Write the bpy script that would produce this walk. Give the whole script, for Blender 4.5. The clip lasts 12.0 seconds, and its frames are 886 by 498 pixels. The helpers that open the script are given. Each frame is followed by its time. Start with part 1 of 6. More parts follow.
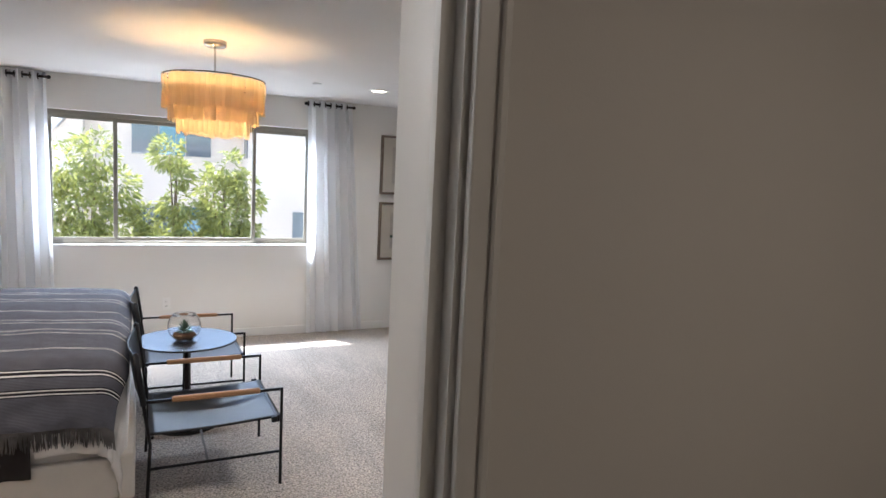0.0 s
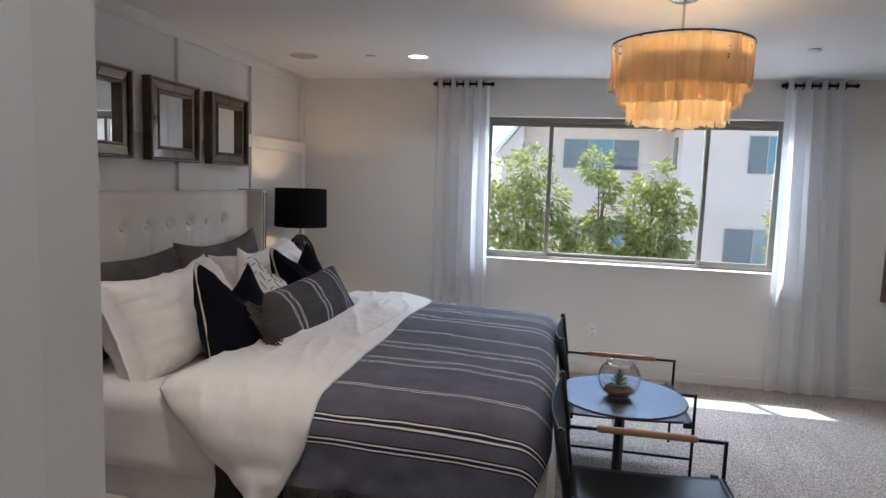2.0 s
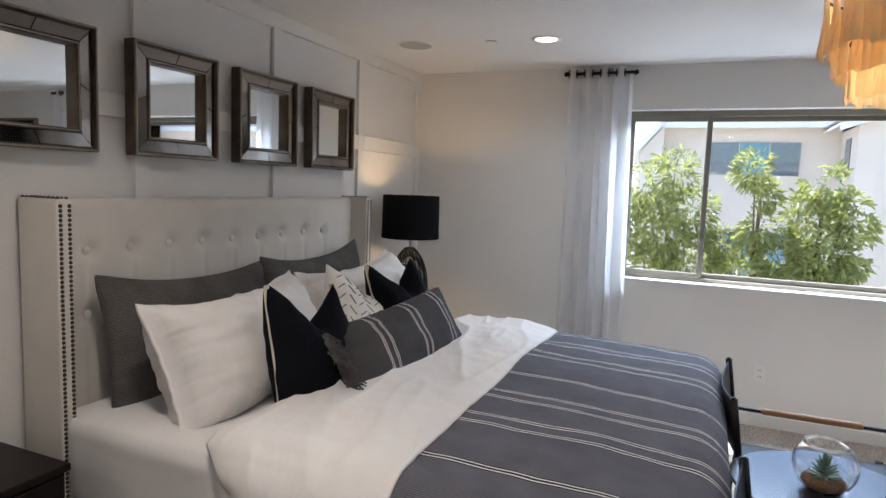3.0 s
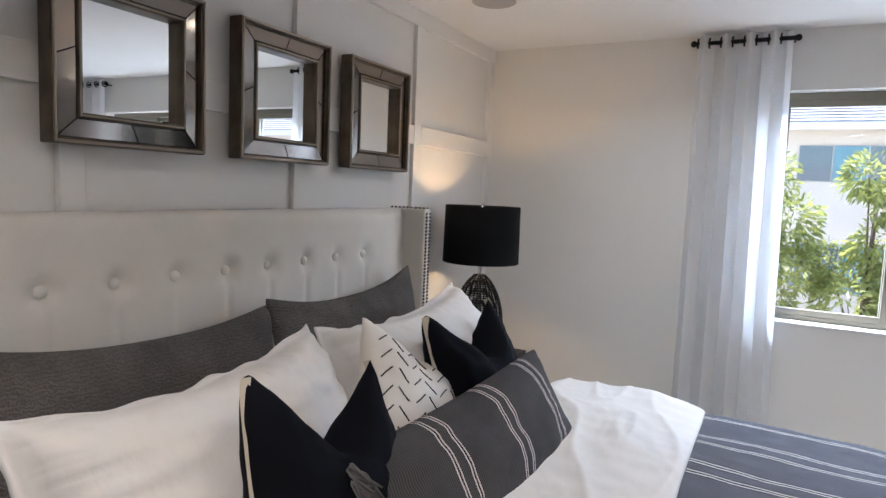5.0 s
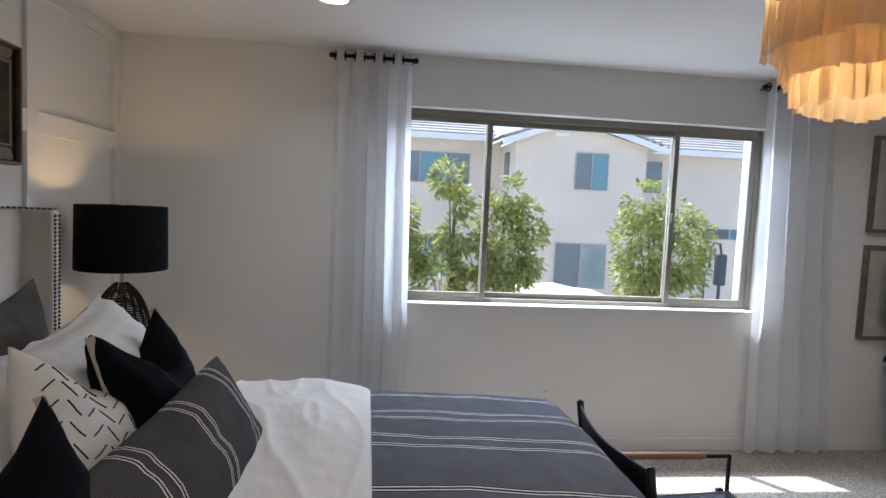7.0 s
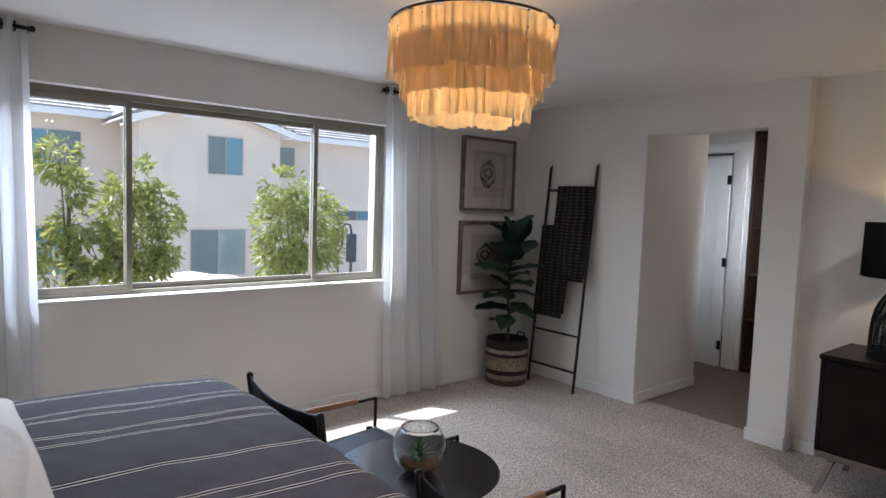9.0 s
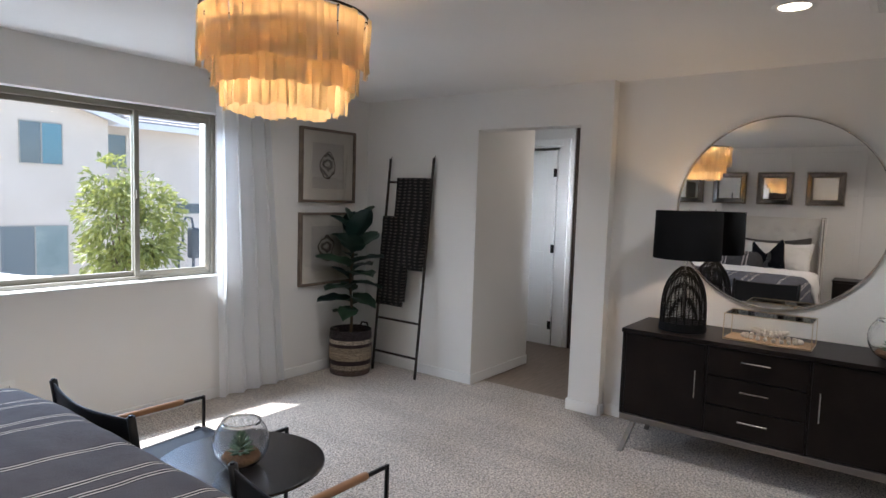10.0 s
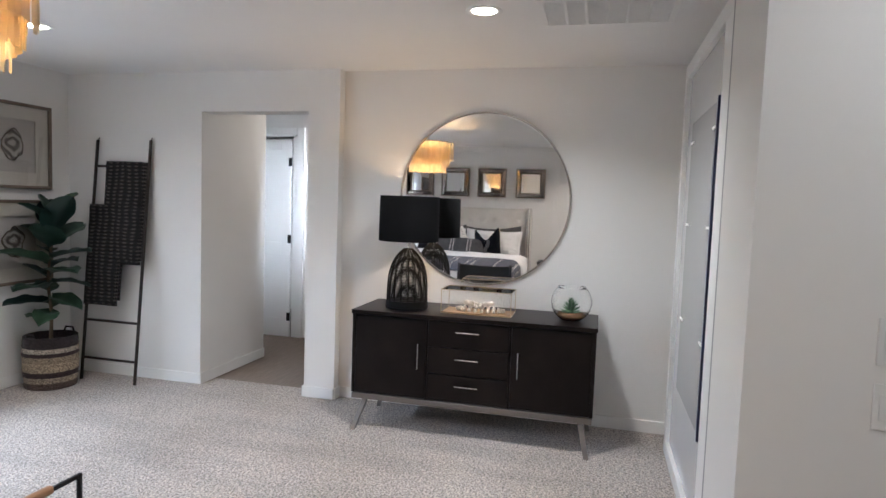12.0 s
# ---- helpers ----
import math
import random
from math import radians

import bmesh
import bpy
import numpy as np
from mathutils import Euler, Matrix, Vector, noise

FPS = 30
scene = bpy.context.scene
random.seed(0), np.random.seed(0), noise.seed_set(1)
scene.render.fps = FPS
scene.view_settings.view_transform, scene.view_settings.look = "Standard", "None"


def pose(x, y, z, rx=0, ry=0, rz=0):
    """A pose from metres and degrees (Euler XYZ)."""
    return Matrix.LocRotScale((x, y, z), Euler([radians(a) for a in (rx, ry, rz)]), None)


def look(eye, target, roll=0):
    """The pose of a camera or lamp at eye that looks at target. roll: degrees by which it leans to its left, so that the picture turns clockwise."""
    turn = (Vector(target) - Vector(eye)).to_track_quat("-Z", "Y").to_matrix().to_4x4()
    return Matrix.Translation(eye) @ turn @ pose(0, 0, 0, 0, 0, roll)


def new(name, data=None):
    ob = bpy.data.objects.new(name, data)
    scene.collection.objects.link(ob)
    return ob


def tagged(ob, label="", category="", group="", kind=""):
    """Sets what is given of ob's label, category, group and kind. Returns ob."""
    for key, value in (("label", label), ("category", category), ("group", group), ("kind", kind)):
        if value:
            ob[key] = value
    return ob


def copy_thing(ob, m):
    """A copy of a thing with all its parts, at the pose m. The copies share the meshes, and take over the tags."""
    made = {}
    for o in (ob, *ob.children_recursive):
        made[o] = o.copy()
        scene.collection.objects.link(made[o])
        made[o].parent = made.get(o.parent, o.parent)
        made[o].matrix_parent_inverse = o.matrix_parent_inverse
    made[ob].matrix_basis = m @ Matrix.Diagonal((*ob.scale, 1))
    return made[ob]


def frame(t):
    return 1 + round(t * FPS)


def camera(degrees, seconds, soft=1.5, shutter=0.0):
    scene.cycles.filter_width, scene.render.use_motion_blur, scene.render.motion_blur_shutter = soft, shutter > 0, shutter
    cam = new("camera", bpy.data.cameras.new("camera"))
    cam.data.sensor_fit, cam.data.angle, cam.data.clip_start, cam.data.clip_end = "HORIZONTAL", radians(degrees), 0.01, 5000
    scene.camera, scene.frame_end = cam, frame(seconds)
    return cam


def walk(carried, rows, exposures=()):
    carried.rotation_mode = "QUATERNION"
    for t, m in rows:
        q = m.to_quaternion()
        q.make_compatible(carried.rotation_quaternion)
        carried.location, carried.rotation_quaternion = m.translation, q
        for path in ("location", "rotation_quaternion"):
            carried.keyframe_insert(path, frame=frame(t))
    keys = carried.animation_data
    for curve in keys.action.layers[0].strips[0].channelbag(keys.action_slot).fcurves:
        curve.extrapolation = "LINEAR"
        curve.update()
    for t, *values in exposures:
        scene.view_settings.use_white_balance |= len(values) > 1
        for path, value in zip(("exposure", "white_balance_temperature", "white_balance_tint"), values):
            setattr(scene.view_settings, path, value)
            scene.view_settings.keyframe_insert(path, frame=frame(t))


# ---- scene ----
cam = camera(71.3, 12.0)
PATH = [
    (0, (0.566, 0.703, 1.616), (1.35, 2.292, 1.436), 2.7),
    (0.5, (0.56, 0.956, 1.604), (0.98, 2.676, 1.407), 2.4),
    (1, (0.525, 1.253, 1.587), (0.624, 3.02, 1.39), 2.5),
    (1.5, (0.536, 1.557, 1.564), (0.414, 3.323, 1.375), 2.2),
    (2, (0.52, 1.863, 1.559), (0.178, 3.6, 1.37), 2.1),
    (2.5, (0.465, 2.192, 1.555), (-0.074, 3.879, 1.369), 2.0),
    (3, (0.387, 2.508, 1.549), (-0.305, 4.138, 1.369), 2.1),
    (3.5, (0.305, 2.808, 1.541), (-0.521, 4.375, 1.361), 2.1),
    (3.7, (0.179, 2.906, 1.551), (-0.656, 4.469, 1.367), 2.1),
    (5.5, (-0.216, 3.493, 1.554), (-1.029, 5.07, 1.395), 2.9),
    (6, (-0.276, 3.487, 1.567), (-0.799, 5.182, 1.411), 2.8),
    (6.5, (-0.304, 3.42, 1.559), (-0.456, 5.189, 1.426), 3.0),
    (7, (-0.369, 3.345, 1.559), (-0.156, 5.108, 1.427), 2.7),
    (8.8, (-0.553, 3.14, 1.564), (0.506, 4.566, 1.43), 1.8),
    (9, (-0.567, 3.135, 1.561), (0.571, 4.498, 1.427), 2.0),
    (9.5, (-0.553, 3.073, 1.558), (0.744, 4.287, 1.42), 1.8),
    (10, (-0.513, 2.989, 1.563), (0.906, 4.056, 1.419), 1.8),
    (10.5, (-0.485, 2.936, 1.533), (1.05, 3.829, 1.395), 2.1),
    (11, (-0.484, 2.913, 1.511), (1.141, 3.631, 1.381), 2.1),
    (11.5, (-0.468, 2.883, 1.499), (1.216, 3.448, 1.37), 2.0),
    (12, (-0.464, 2.859, 1.491), (1.259, 3.29, 1.362), 2.0),
]
EXPO = [(0, 2.2, 5850, 10), (0.5, 1.8, 5750, 10), (1, 1.65, 5600, 10), (2, 1.52, 5650, 10), (3, 1.82, 5700, 9), (3.7, 2.0, 5650, 9), (5.5, 2.18, 5600, 9), (6.5, 1.85, 5700, 9), (7, 1.42, 5700, 9), (9, 1.36, 5850, 10), (9.5, 1.5, 5850, 10), (10.5, 1.92, 5700, 9), (12, 2.37, 5600, 9)]
walk(cam, [(t, look(eye, target, roll)) for t, eye, target, roll in PATH], EXPO)
world = bpy.data.worlds.new("sky")
scene.world = world
world.use_nodes = True
SUN_DIR = Vector((0.28, -0.42, -1.0)).normalized()
_wn = world.node_tree
_sky = _wn.nodes.new("ShaderNodeTexSky")
_sky.sky_type, _sky.sun_disc = "NISHITA", False
_sky.sun_elevation = math.asin(-SUN_DIR.z)
_sky.sun_rotation = math.atan2(-SUN_DIR.x, -SUN_DIR.y)
_bg = _wn.nodes["Background"]
_wn.links.new(_sky.outputs[0], _bg.inputs[0])
_bg.inputs[1].default_value = 0.135
sun = new("sun", bpy.data.lights.new("sun", "SUN"))
sun.data.energy, sun.data.angle, sun.data.color = 4.4, radians(0.5), (1.0, 0.95, 0.87)
sun.matrix_world = look((0, 0, 20), Vector((0, 0, 20)) + SUN_DIR)


def area_lamp(name, place, target, w, h, watts, colour):
    ob = new(name, bpy.data.lights.new(name, "AREA"))
    ob.data.shape, ob.data.size, ob.data.size_y = "RECTANGLE", w, h
    ob.data.energy, ob.data.color = watts, colour
    ob.matrix_world = look(place, target)
    return ob


def bulb(name, place, watts, colour, radius=0.04):
    ob = new(name, bpy.data.lights.new(name, "POINT"))
    ob.data.energy, ob.data.color, ob.data.shadow_soft_size = watts, colour, radius
    ob.location = place
    return ob


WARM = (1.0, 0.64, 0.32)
# Unseen warm fill added to brighten the dark entry wall.
area_lamp("entry_fill_light", (1.6, 0.2, 2.42), (1.6, 0.2, 0.0), 0.5, 0.5, 1.2, (1.0, 0.80, 0.60))
# Added fill between door and room; no fitting is modelled here.
area_lamp("passage_fill_light", (0.65, 1.95, 2.425), (0.65, 1.95, 0.0), 0.13, 0.13, 1.2, (1.0, 0.94, 0.87))
# Off-view lamp added to warm the side hall, without a fitting.
area_lamp("hall_warm_fill", (4.9, 5.3, 2.42), (4.9, 5.3, 0.0), 0.3, 0.3, 1.2, (1.0, 0.84, 0.68))
# Added cool fill aimed at the hall door; no window stands here.
area_lamp("hall_door_fill", (4.75, 4.86, 1.5), (5.62, 6.5, 1.2), 0.4, 1.1, 2.1, (0.92, 0.96, 1.0)).data.spread = radians(70)
# Two out-of-sight lamps outside the opening stand in for sky and ground bounce.
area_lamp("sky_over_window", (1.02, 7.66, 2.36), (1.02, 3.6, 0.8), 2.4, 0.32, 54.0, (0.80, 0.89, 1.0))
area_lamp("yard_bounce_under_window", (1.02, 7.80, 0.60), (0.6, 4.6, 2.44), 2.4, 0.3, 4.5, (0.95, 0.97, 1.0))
# First three serve the built downlights; the last is an added, unseen warm fill.
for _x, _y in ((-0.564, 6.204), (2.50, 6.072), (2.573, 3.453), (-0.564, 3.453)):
    area_lamp("downlight_or_fill_lamp", (_x, _y, 2.425), (_x, _y, 0.0), 0.13, 0.13, 1.2 if _y > 5 else (4.4 if _x > 0 else 3.2), (1.0, 0.94, 0.87) if _y > 5 or _x > 0 else (1.0, 0.83, 0.68)).data.spread = radians(140)


# ---- materials ----
class Mat:
    """A node material with short calls."""

    def __init__(self, name, colour=(0.5, 0.5, 0.5), rough=0.6, metal=0.0, **more):
        self.m = bpy.data.materials.new(name)
        self.m.use_nodes = True
        self.t = self.m.node_tree
        self.b = self.t.nodes["Principled BSDF"]
        self.b.inputs["Base Color"].default_value = (*colour, 1)
        self.b.inputs["Roughness"].default_value = rough
        self.b.inputs["Metallic"].default_value = metal
        for k, v in more.items():
            self.b.inputs[k.replace("_", " ")].default_value = v

    def node(self, kind, **props):
        n = self.t.nodes.new(kind)
        for k, v in props.items():
            if k in n.inputs:
                n.inputs[k].default_value = v
        return n

    def link(self, a, b):
        self.t.links.new(a, b)

    def coords(self, scale=(1, 1, 1), rot=(0, 0, 0), source="Object"):
        c = self.t.nodes.new("ShaderNodeTexCoord")
        mp = self.t.nodes.new("ShaderNodeMapping")
        mp.inputs["Scale"].default_value = scale
        mp.inputs["Rotation"].default_value = rot
        self.link(c.outputs[source], mp.inputs[0])
        return mp.outputs[0]

    def noise(self, scale, detail=3, stretch=(1, 1, 1), rough=0.5):
        n = self.node("ShaderNodeTexNoise", Scale=scale, Detail=detail, Roughness=rough)
        self.link(self.coords(stretch), n.inputs["Vector"])
        return n.outputs["Fac"]

    def ramp(self, fac, stops):
        r = self.t.nodes.new("ShaderNodeValToRGB")
        e = r.color_ramp.elements
        e[0].position, e[0].color = stops[0][0], (*stops[0][1], 1)
        e[1].position, e[1].color = stops[-1][0], (*stops[-1][1], 1)
        for p, c in stops[1:-1]:
            x = e.new(p)
            x.color = (*c, 1)
        self.link(fac, r.inputs[0])
        return r.outputs[0]

    def mix(self, a, b, fac, mode="MIX"):
        n = self.t.nodes.new("ShaderNodeMix")
        n.data_type, n.blend_type = "RGBA", mode
        for sock, v in ((n.inputs[0], fac), (n.inputs[6], a), (n.inputs[7], b)):
            if isinstance(v, bpy.types.NodeSocket):
                self.link(v, sock)
            elif isinstance(v, (int, float)):
                sock.default_value = v
            else:
                sock.default_value = (*v, 1)
        return n.outputs[2]

    def base(self, sock):
        self.link(sock, self.b.inputs["Base Color"])
        return self

    def bump(self, fac, strength=0.3, dist=0.002):
        n = self.node("ShaderNodeBump", Strength=strength, Distance=dist)
        self.link(fac, n.inputs["Height"])
        if self.b.inputs["Normal"].is_linked:
            self.link(self.b.inputs["Normal"].links[0].from_socket, n.inputs["Normal"])
        self.link(n.outputs[0], self.b.inputs["Normal"])
        return self

    def vary(self, c1, c2, scale=3, detail=4):
        self.base(self.ramp(self.noise(scale, detail), [(0.3, c1), (0.7, c2)]))
        return self


def wall_paint(name, c):
    m = Mat(name, c, 0.75)
    m.vary(tuple(x * 0.96 for x in c), c, 1.3)
    m.bump(m.noise(260, 3), 0.22, 0.0012)
    m.bump(m.noise(45, 3), 0.18, 0.0012)
    return m.m


def fabric(name, c1, c2, weave=900, rough=0.9, sheen=0.3):
    m = Mat(name, c1, rough)
    m.vary(c1, c2, 6)
    m.b.inputs["Sheen Weight"].default_value = sheen if c1[0] > 0.3 else 0.0
    m.b.inputs["Specular IOR Level"].default_value = 0.35 if c1[0] > 0.3 else 0.12
    m.bump(m.noise(weave, 2), 0.35, 0.0008)
    m.bump(m.noise(14, 3), 0.3, 0.004)
    return m.m


PAINT = wall_paint("warm_white_wall_paint", (0.78, 0.76, 0.73))
CEIL = wall_paint("ceiling_paint", (0.80, 0.79, 0.78))
_m = Mat("trim_paint", (0.80, 0.79, 0.77), 0.35)
_m.bump(_m.noise(60, 3), 0.08, 0.001)
TRIM = _m.m

_m = Mat("carpet", (0.42, 0.38, 0.34), 0.95)
_big = _m.ramp(_m.noise(1.6, 4), [(0.3, (0.385, 0.343, 0.302)), (0.7, (0.48, 0.434, 0.388))])
_fine = _m.ramp(_m.noise(88, 2, rough=0.6), [(0.34, (0.34, 0.325, 0.32)), (0.46, (0.86, 0.845, 0.83)), (0.60, (1.50, 1.48, 1.45))])
_fleck = _m.ramp(_m.noise(34, 2), [(0.38, (0.80, 0.79, 0.80)), (0.60, (1.14, 1.13, 1.12))])
_tr = _m.ramp(_m.noise(1.7, 3, (2.6, 0.6, 1)), [(0.40, (0.84, 0.84, 0.845)), (0.54, (1, 1, 1))])
_m.base(_m.mix(_m.mix(_m.mix(_big, _fine, 1.0, "MULTIPLY"), _fleck, 0.8, "MULTIPLY"), _tr, 0.8, "MULTIPLY"))
_m.b.inputs["Sheen Weight"].default_value = 0.2
_m.bump(_m.noise(88, 2, rough=0.6), 1.0, 0.013)
_m.bump(_m.noise(2.2, 3), 0.35, 0.02)
CARPET = _m.m

_m = Mat("hall_plank_floor", (0.35, 0.28, 0.22), 0.5)
_m.base(_m.ramp(_m.noise(6, 5, (1, 12, 1)), [(0.3, (0.17, 0.13, 0.10)), (0.7, (0.26, 0.20, 0.16))]))
PLANK = _m.m

ALU = Mat("almond_vinyl_window_frame", (0.235, 0.215, 0.175), 0.45).m
BLACK_METAL = Mat("black_metal", (0.012, 0.011, 0.011), 0.38, 0.6).m
BLACK_IRON = Mat("dark_bronze_iron", (0.025, 0.018, 0.014), 0.5, 0.4).m
CHROME = Mat("brushed_nickel", (0.62, 0.60, 0.57), 0.25, 1.0).m
MIRROR = Mat("mirror", (0.92, 0.93, 0.93), 0.01, 1.0).m
_m = Mat("clear_glass", (1, 1, 1), 0.0, 0.0, IOR=1.45)
_m.b.inputs["Transmission Weight"].default_value = 1.0
GLASS = _m.m


def pane_glass():
    m = Mat("window_glass", (1, 1, 1), 0.0)
    t = m.t
    tr, gl, fr, mx = (t.nodes.new("ShaderNodeBsdf" + k) if k in ("Transparent", "Glossy") else t.nodes.new(k) for k in ("Transparent", "Glossy", "ShaderNodeFresnel", "ShaderNodeMixShader"))
    gl.inputs["Roughness"].default_value = 0.0
    fr.inputs[0].default_value = 1.35
    m.link(fr.outputs[0], mx.inputs[0])
    m.link(tr.outputs[0], mx.inputs[1])
    m.link(gl.outputs[0], mx.inputs[2])
    out = [n for n in t.nodes if n.type == "OUTPUT_MATERIAL"][0]
    m.link(mx.outputs[0], out.inputs[0])
    return m.m


PANE = pane_glass()


# ---- mesh helpers ----
def part(name, bm, mat, parent=None, label="", smooth=False, m=None):
    me = bpy.data.meshes.new(name)
    if m is not None:
        bm.transform(m)
    bmesh.ops.recalc_face_normals(bm, faces=bm.faces)
    bm.to_mesh(me)
    bm.free()
    for x in (mat if isinstance(mat, (list, tuple)) else (mat,)):
        me.materials.append(x)
    if smooth:
        me.polygons.foreach_set("use_smooth", [True] * len(me.polygons))
    ob = new(name, me)
    if parent is not None:
        ob.parent = parent
    if label:
        ob["label"] = label
    return ob


def thing(name, label, category, m=None, group="", kind=""):
    ob = new(name)
    ob.empty_display_size = 0.1
    if m is not None:
        ob.matrix_world = m
    return tagged(ob, label, category, group, kind)


def box(bm, lo, hi, bevel=0.0, seg=2, m=None):
    """Adds a box between two corners."""
    c = [(a + b) / 2 for a, b in zip(lo, hi)]
    s = [abs(b - a) for a, b in zip(lo, hi)]
    mat = Matrix.Translation(c) @ Matrix.Diagonal((*s, 1))
    if m is not None:
        mat = m @ mat
    r = bmesh.ops.create_cube(bm, size=1, matrix=mat)
    if bevel:
        es = list({e for v in r["verts"] for e in v.link_edges})
        bmesh.ops.bevel(bm, geom=es, offset=bevel, segments=seg, affect="EDGES", profile=0.5)
    return bm


def boxes(*spans, bevel=0.0, seg=2):
    bm = bmesh.new()
    for lo, hi in spans:
        box(bm, lo, hi, bevel, seg)
    return bm


def tube(bm, pts, r, n=8, closed=False):
    """A round bar along points; r may be a number or one per point."""
    pts = [Vector(p) for p in pts]
    rr = r if isinstance(r, (list, tuple)) else [r] * len(pts)
    k = len(pts)
    rings = []
    side = None
    for i, p in enumerate(pts):
        if closed:
            d = pts[(i + 1) % k] - pts[i - 1]
        else:
            d = pts[min(i + 1, k - 1)] - pts[max(i - 1, 0)]
        d.normalize()
        if side is None:
            side = d.orthogonal().normalized()
        side = (side - d * side.dot(d)).normalized()
        up = d.cross(side)
        rings.append([bm.verts.new(p + rr[i] * (math.cos(a) * side + math.sin(a) * up)) for a in (2 * math.pi * j / n for j in range(n))])
    for i in range(k if closed else k - 1):
        a, b = rings[i], rings[(i + 1) % k]
        for j in range(n):
            bm.faces.new((a[j], a[(j + 1) % n], b[(j + 1) % n], b[j]))
    if not closed:
        bm.faces.new(rings[0][::-1])
        bm.faces.new(rings[-1])
    return bm


def lathe(bm, prof, n=32, at=(0, 0, 0), caps=True):
    """Turns a profile of (radius, height) about the upright axis."""
    rings = []
    for r, z in prof:
        rings.append([bm.verts.new((at[0] + r * math.cos(2 * math.pi * j / n), at[1] + r * math.sin(2 * math.pi * j / n), at[2] + z)) for j in range(n)])
    for a, b in zip(rings, rings[1:]):
        for j in range(n):
            bm.faces.new((a[j], a[(j + 1) % n], b[(j + 1) % n], b[j]))
    if caps:
        if prof[0][0] > 1e-4:
            bm.faces.new(rings[0][::-1])
        if prof[-1][0] > 1e-4:
            bm.faces.new(rings[-1])
    return bm


def grid(bm, nu, nv, f, closed_u=False):
    """A sheet of points f(u, v), u and v from 0 to 1."""
    vs = [[bm.verts.new(f(i / (nu if closed_u else nu - 1), j / (nv - 1))) for j in range(nv)] for i in range(nu)]
    for i in range(nu if closed_u else nu - 1):
        for j in range(nv - 1):
            k = (i + 1) % nu
            bm.faces.new((vs[i][j], vs[k][j], vs[k][j + 1], vs[i][j + 1]))
    return vs


def structure(name, bm, mat, label="", category="", smooth=False):
    return tagged(part(name, bm, mat, smooth=smooth), label, category, kind="structure")


# ---- the shell ----
XW, YN, XE, XD, YS, H = -1.826, 7.115, 3.75, 3.84, 2.35, 2.44
WX0, WX1, WZ0, WZ1 = -0.21, 2.195, 0.925, 2.135
OY0, OY1, OZ = 4.965, 5.865, 2.137
CX0, CX1, YC = 0.0, 1.265, 2.475
YP = 4.72
YO = 7.29

structure("ceiling", boxes(((XW - 0.2, -1.6, H), (7.3, YO, H + 0.1))), CEIL, "smooth white painted ceiling", "ceiling")
structure("floor", boxes(((XW - 0.2, -1.6, -0.12), (3.93, YN + 0.05, 0))), CARPET, "beige cut-pile bedroom carpet with vacuum tracks", "carpet")
structure("hall_floor", boxes(((3.93, 3.9, -0.12), (7.3, YN + 0.05, -0.004))), PLANK, "light wood-look plank floor of the side hall", "floor")
structure("wall_west", boxes(((XW - 0.2, YS - 0.2, 0), (XW, YO, H))), PAINT, "white painted bedroom wall behind the bed", "wall")
structure("wall_north", boxes(((XW, YN, 0), (WX0, YO, H)), ((WX1, YN, 0), (7.3, YO, H)), ((WX0, YN, 0), (WX1, YO, WZ0)), ((WX0, YN, WZ1), (WX1, YO, H))), PAINT, "white painted window wall", "wall")
structure("wall_east", boxes(((XE, OY1, 0), (XE + 0.17, YN, H), ), ((XE, YP, 0), (XE + 0.17, OY0, H)), ((XE, OY0, OZ), (XE + 0.17, OY1, H)), ((XD, YS - 0.14, 0), (XD + 0.14, YP, H))), PAINT, "white painted wall with a plain cased opening", "wall")
structure("wall_south", boxes(((XW, YC - 0.14, 0), (CX0, YC, H)), ((CX1, YS - 0.14, 0), (XD, YS, H)), ((CX1, YS, 0), (CX1 + 0.43, YC, H))), PAINT, "white painted wall beside the entry", "wall")
DY0, DY1, DX0, DX1 = 1.52, 1.62, 0.03, 1.01
for span in (((CX0 - 0.14, DY1, 0), (CX0, YC - 0.14, H)), ((CX1, DY1, 0), (CX1 + 0.14, YS - 0.14, H)), ((DX1, DY0, 0), (2.8, DY1, H)), ((-1.0, DY0, 0), (DX0, DY1, H)), ((DX0, DY0, 2.06), (DX1, DY1, H)), ((-1.0, -1.6, 0), (2.8, -1.45, H)), ((-1.15, -1.6, 0), (-1.0, DY1, H)), ((2.8, -1.6, 0), (2.95, DY1, H))):
    structure("wall_entry", boxes(span), PAINT, "white painted walls of the entry passage", "wall")
for span in (((XE + 0.17, OY1, 0), (4.70, OY1 + 0.12, H)), ((XD + 0.14, 4.7, 0), (7.3, 4.82, H)), ((7.1, 4.82, 0), (7.3, YN, H)), ((5.56, OY1 - 0.01, 0), (5.68, 6.03, H)), ((5.56, 6.80, 0), (5.68, YN, H)), ((5.56, 6.03, 2.15), (5.68, 6.80, H))):
    structure("wall_hall", boxes(span), PAINT, "white painted side hall walls", "wall")


def skirting(name, lo, hi):
    """A baseboard with an eased top between two corners in plan."""
    bm = bmesh.new()
    box(bm, (lo[0], lo[1], 0.0), (hi[0], hi[1], 0.085), 0.004, 2)
    structure(name, bm, TRIM, "white painted wooden baseboard", "baseboard")


T = 0.013
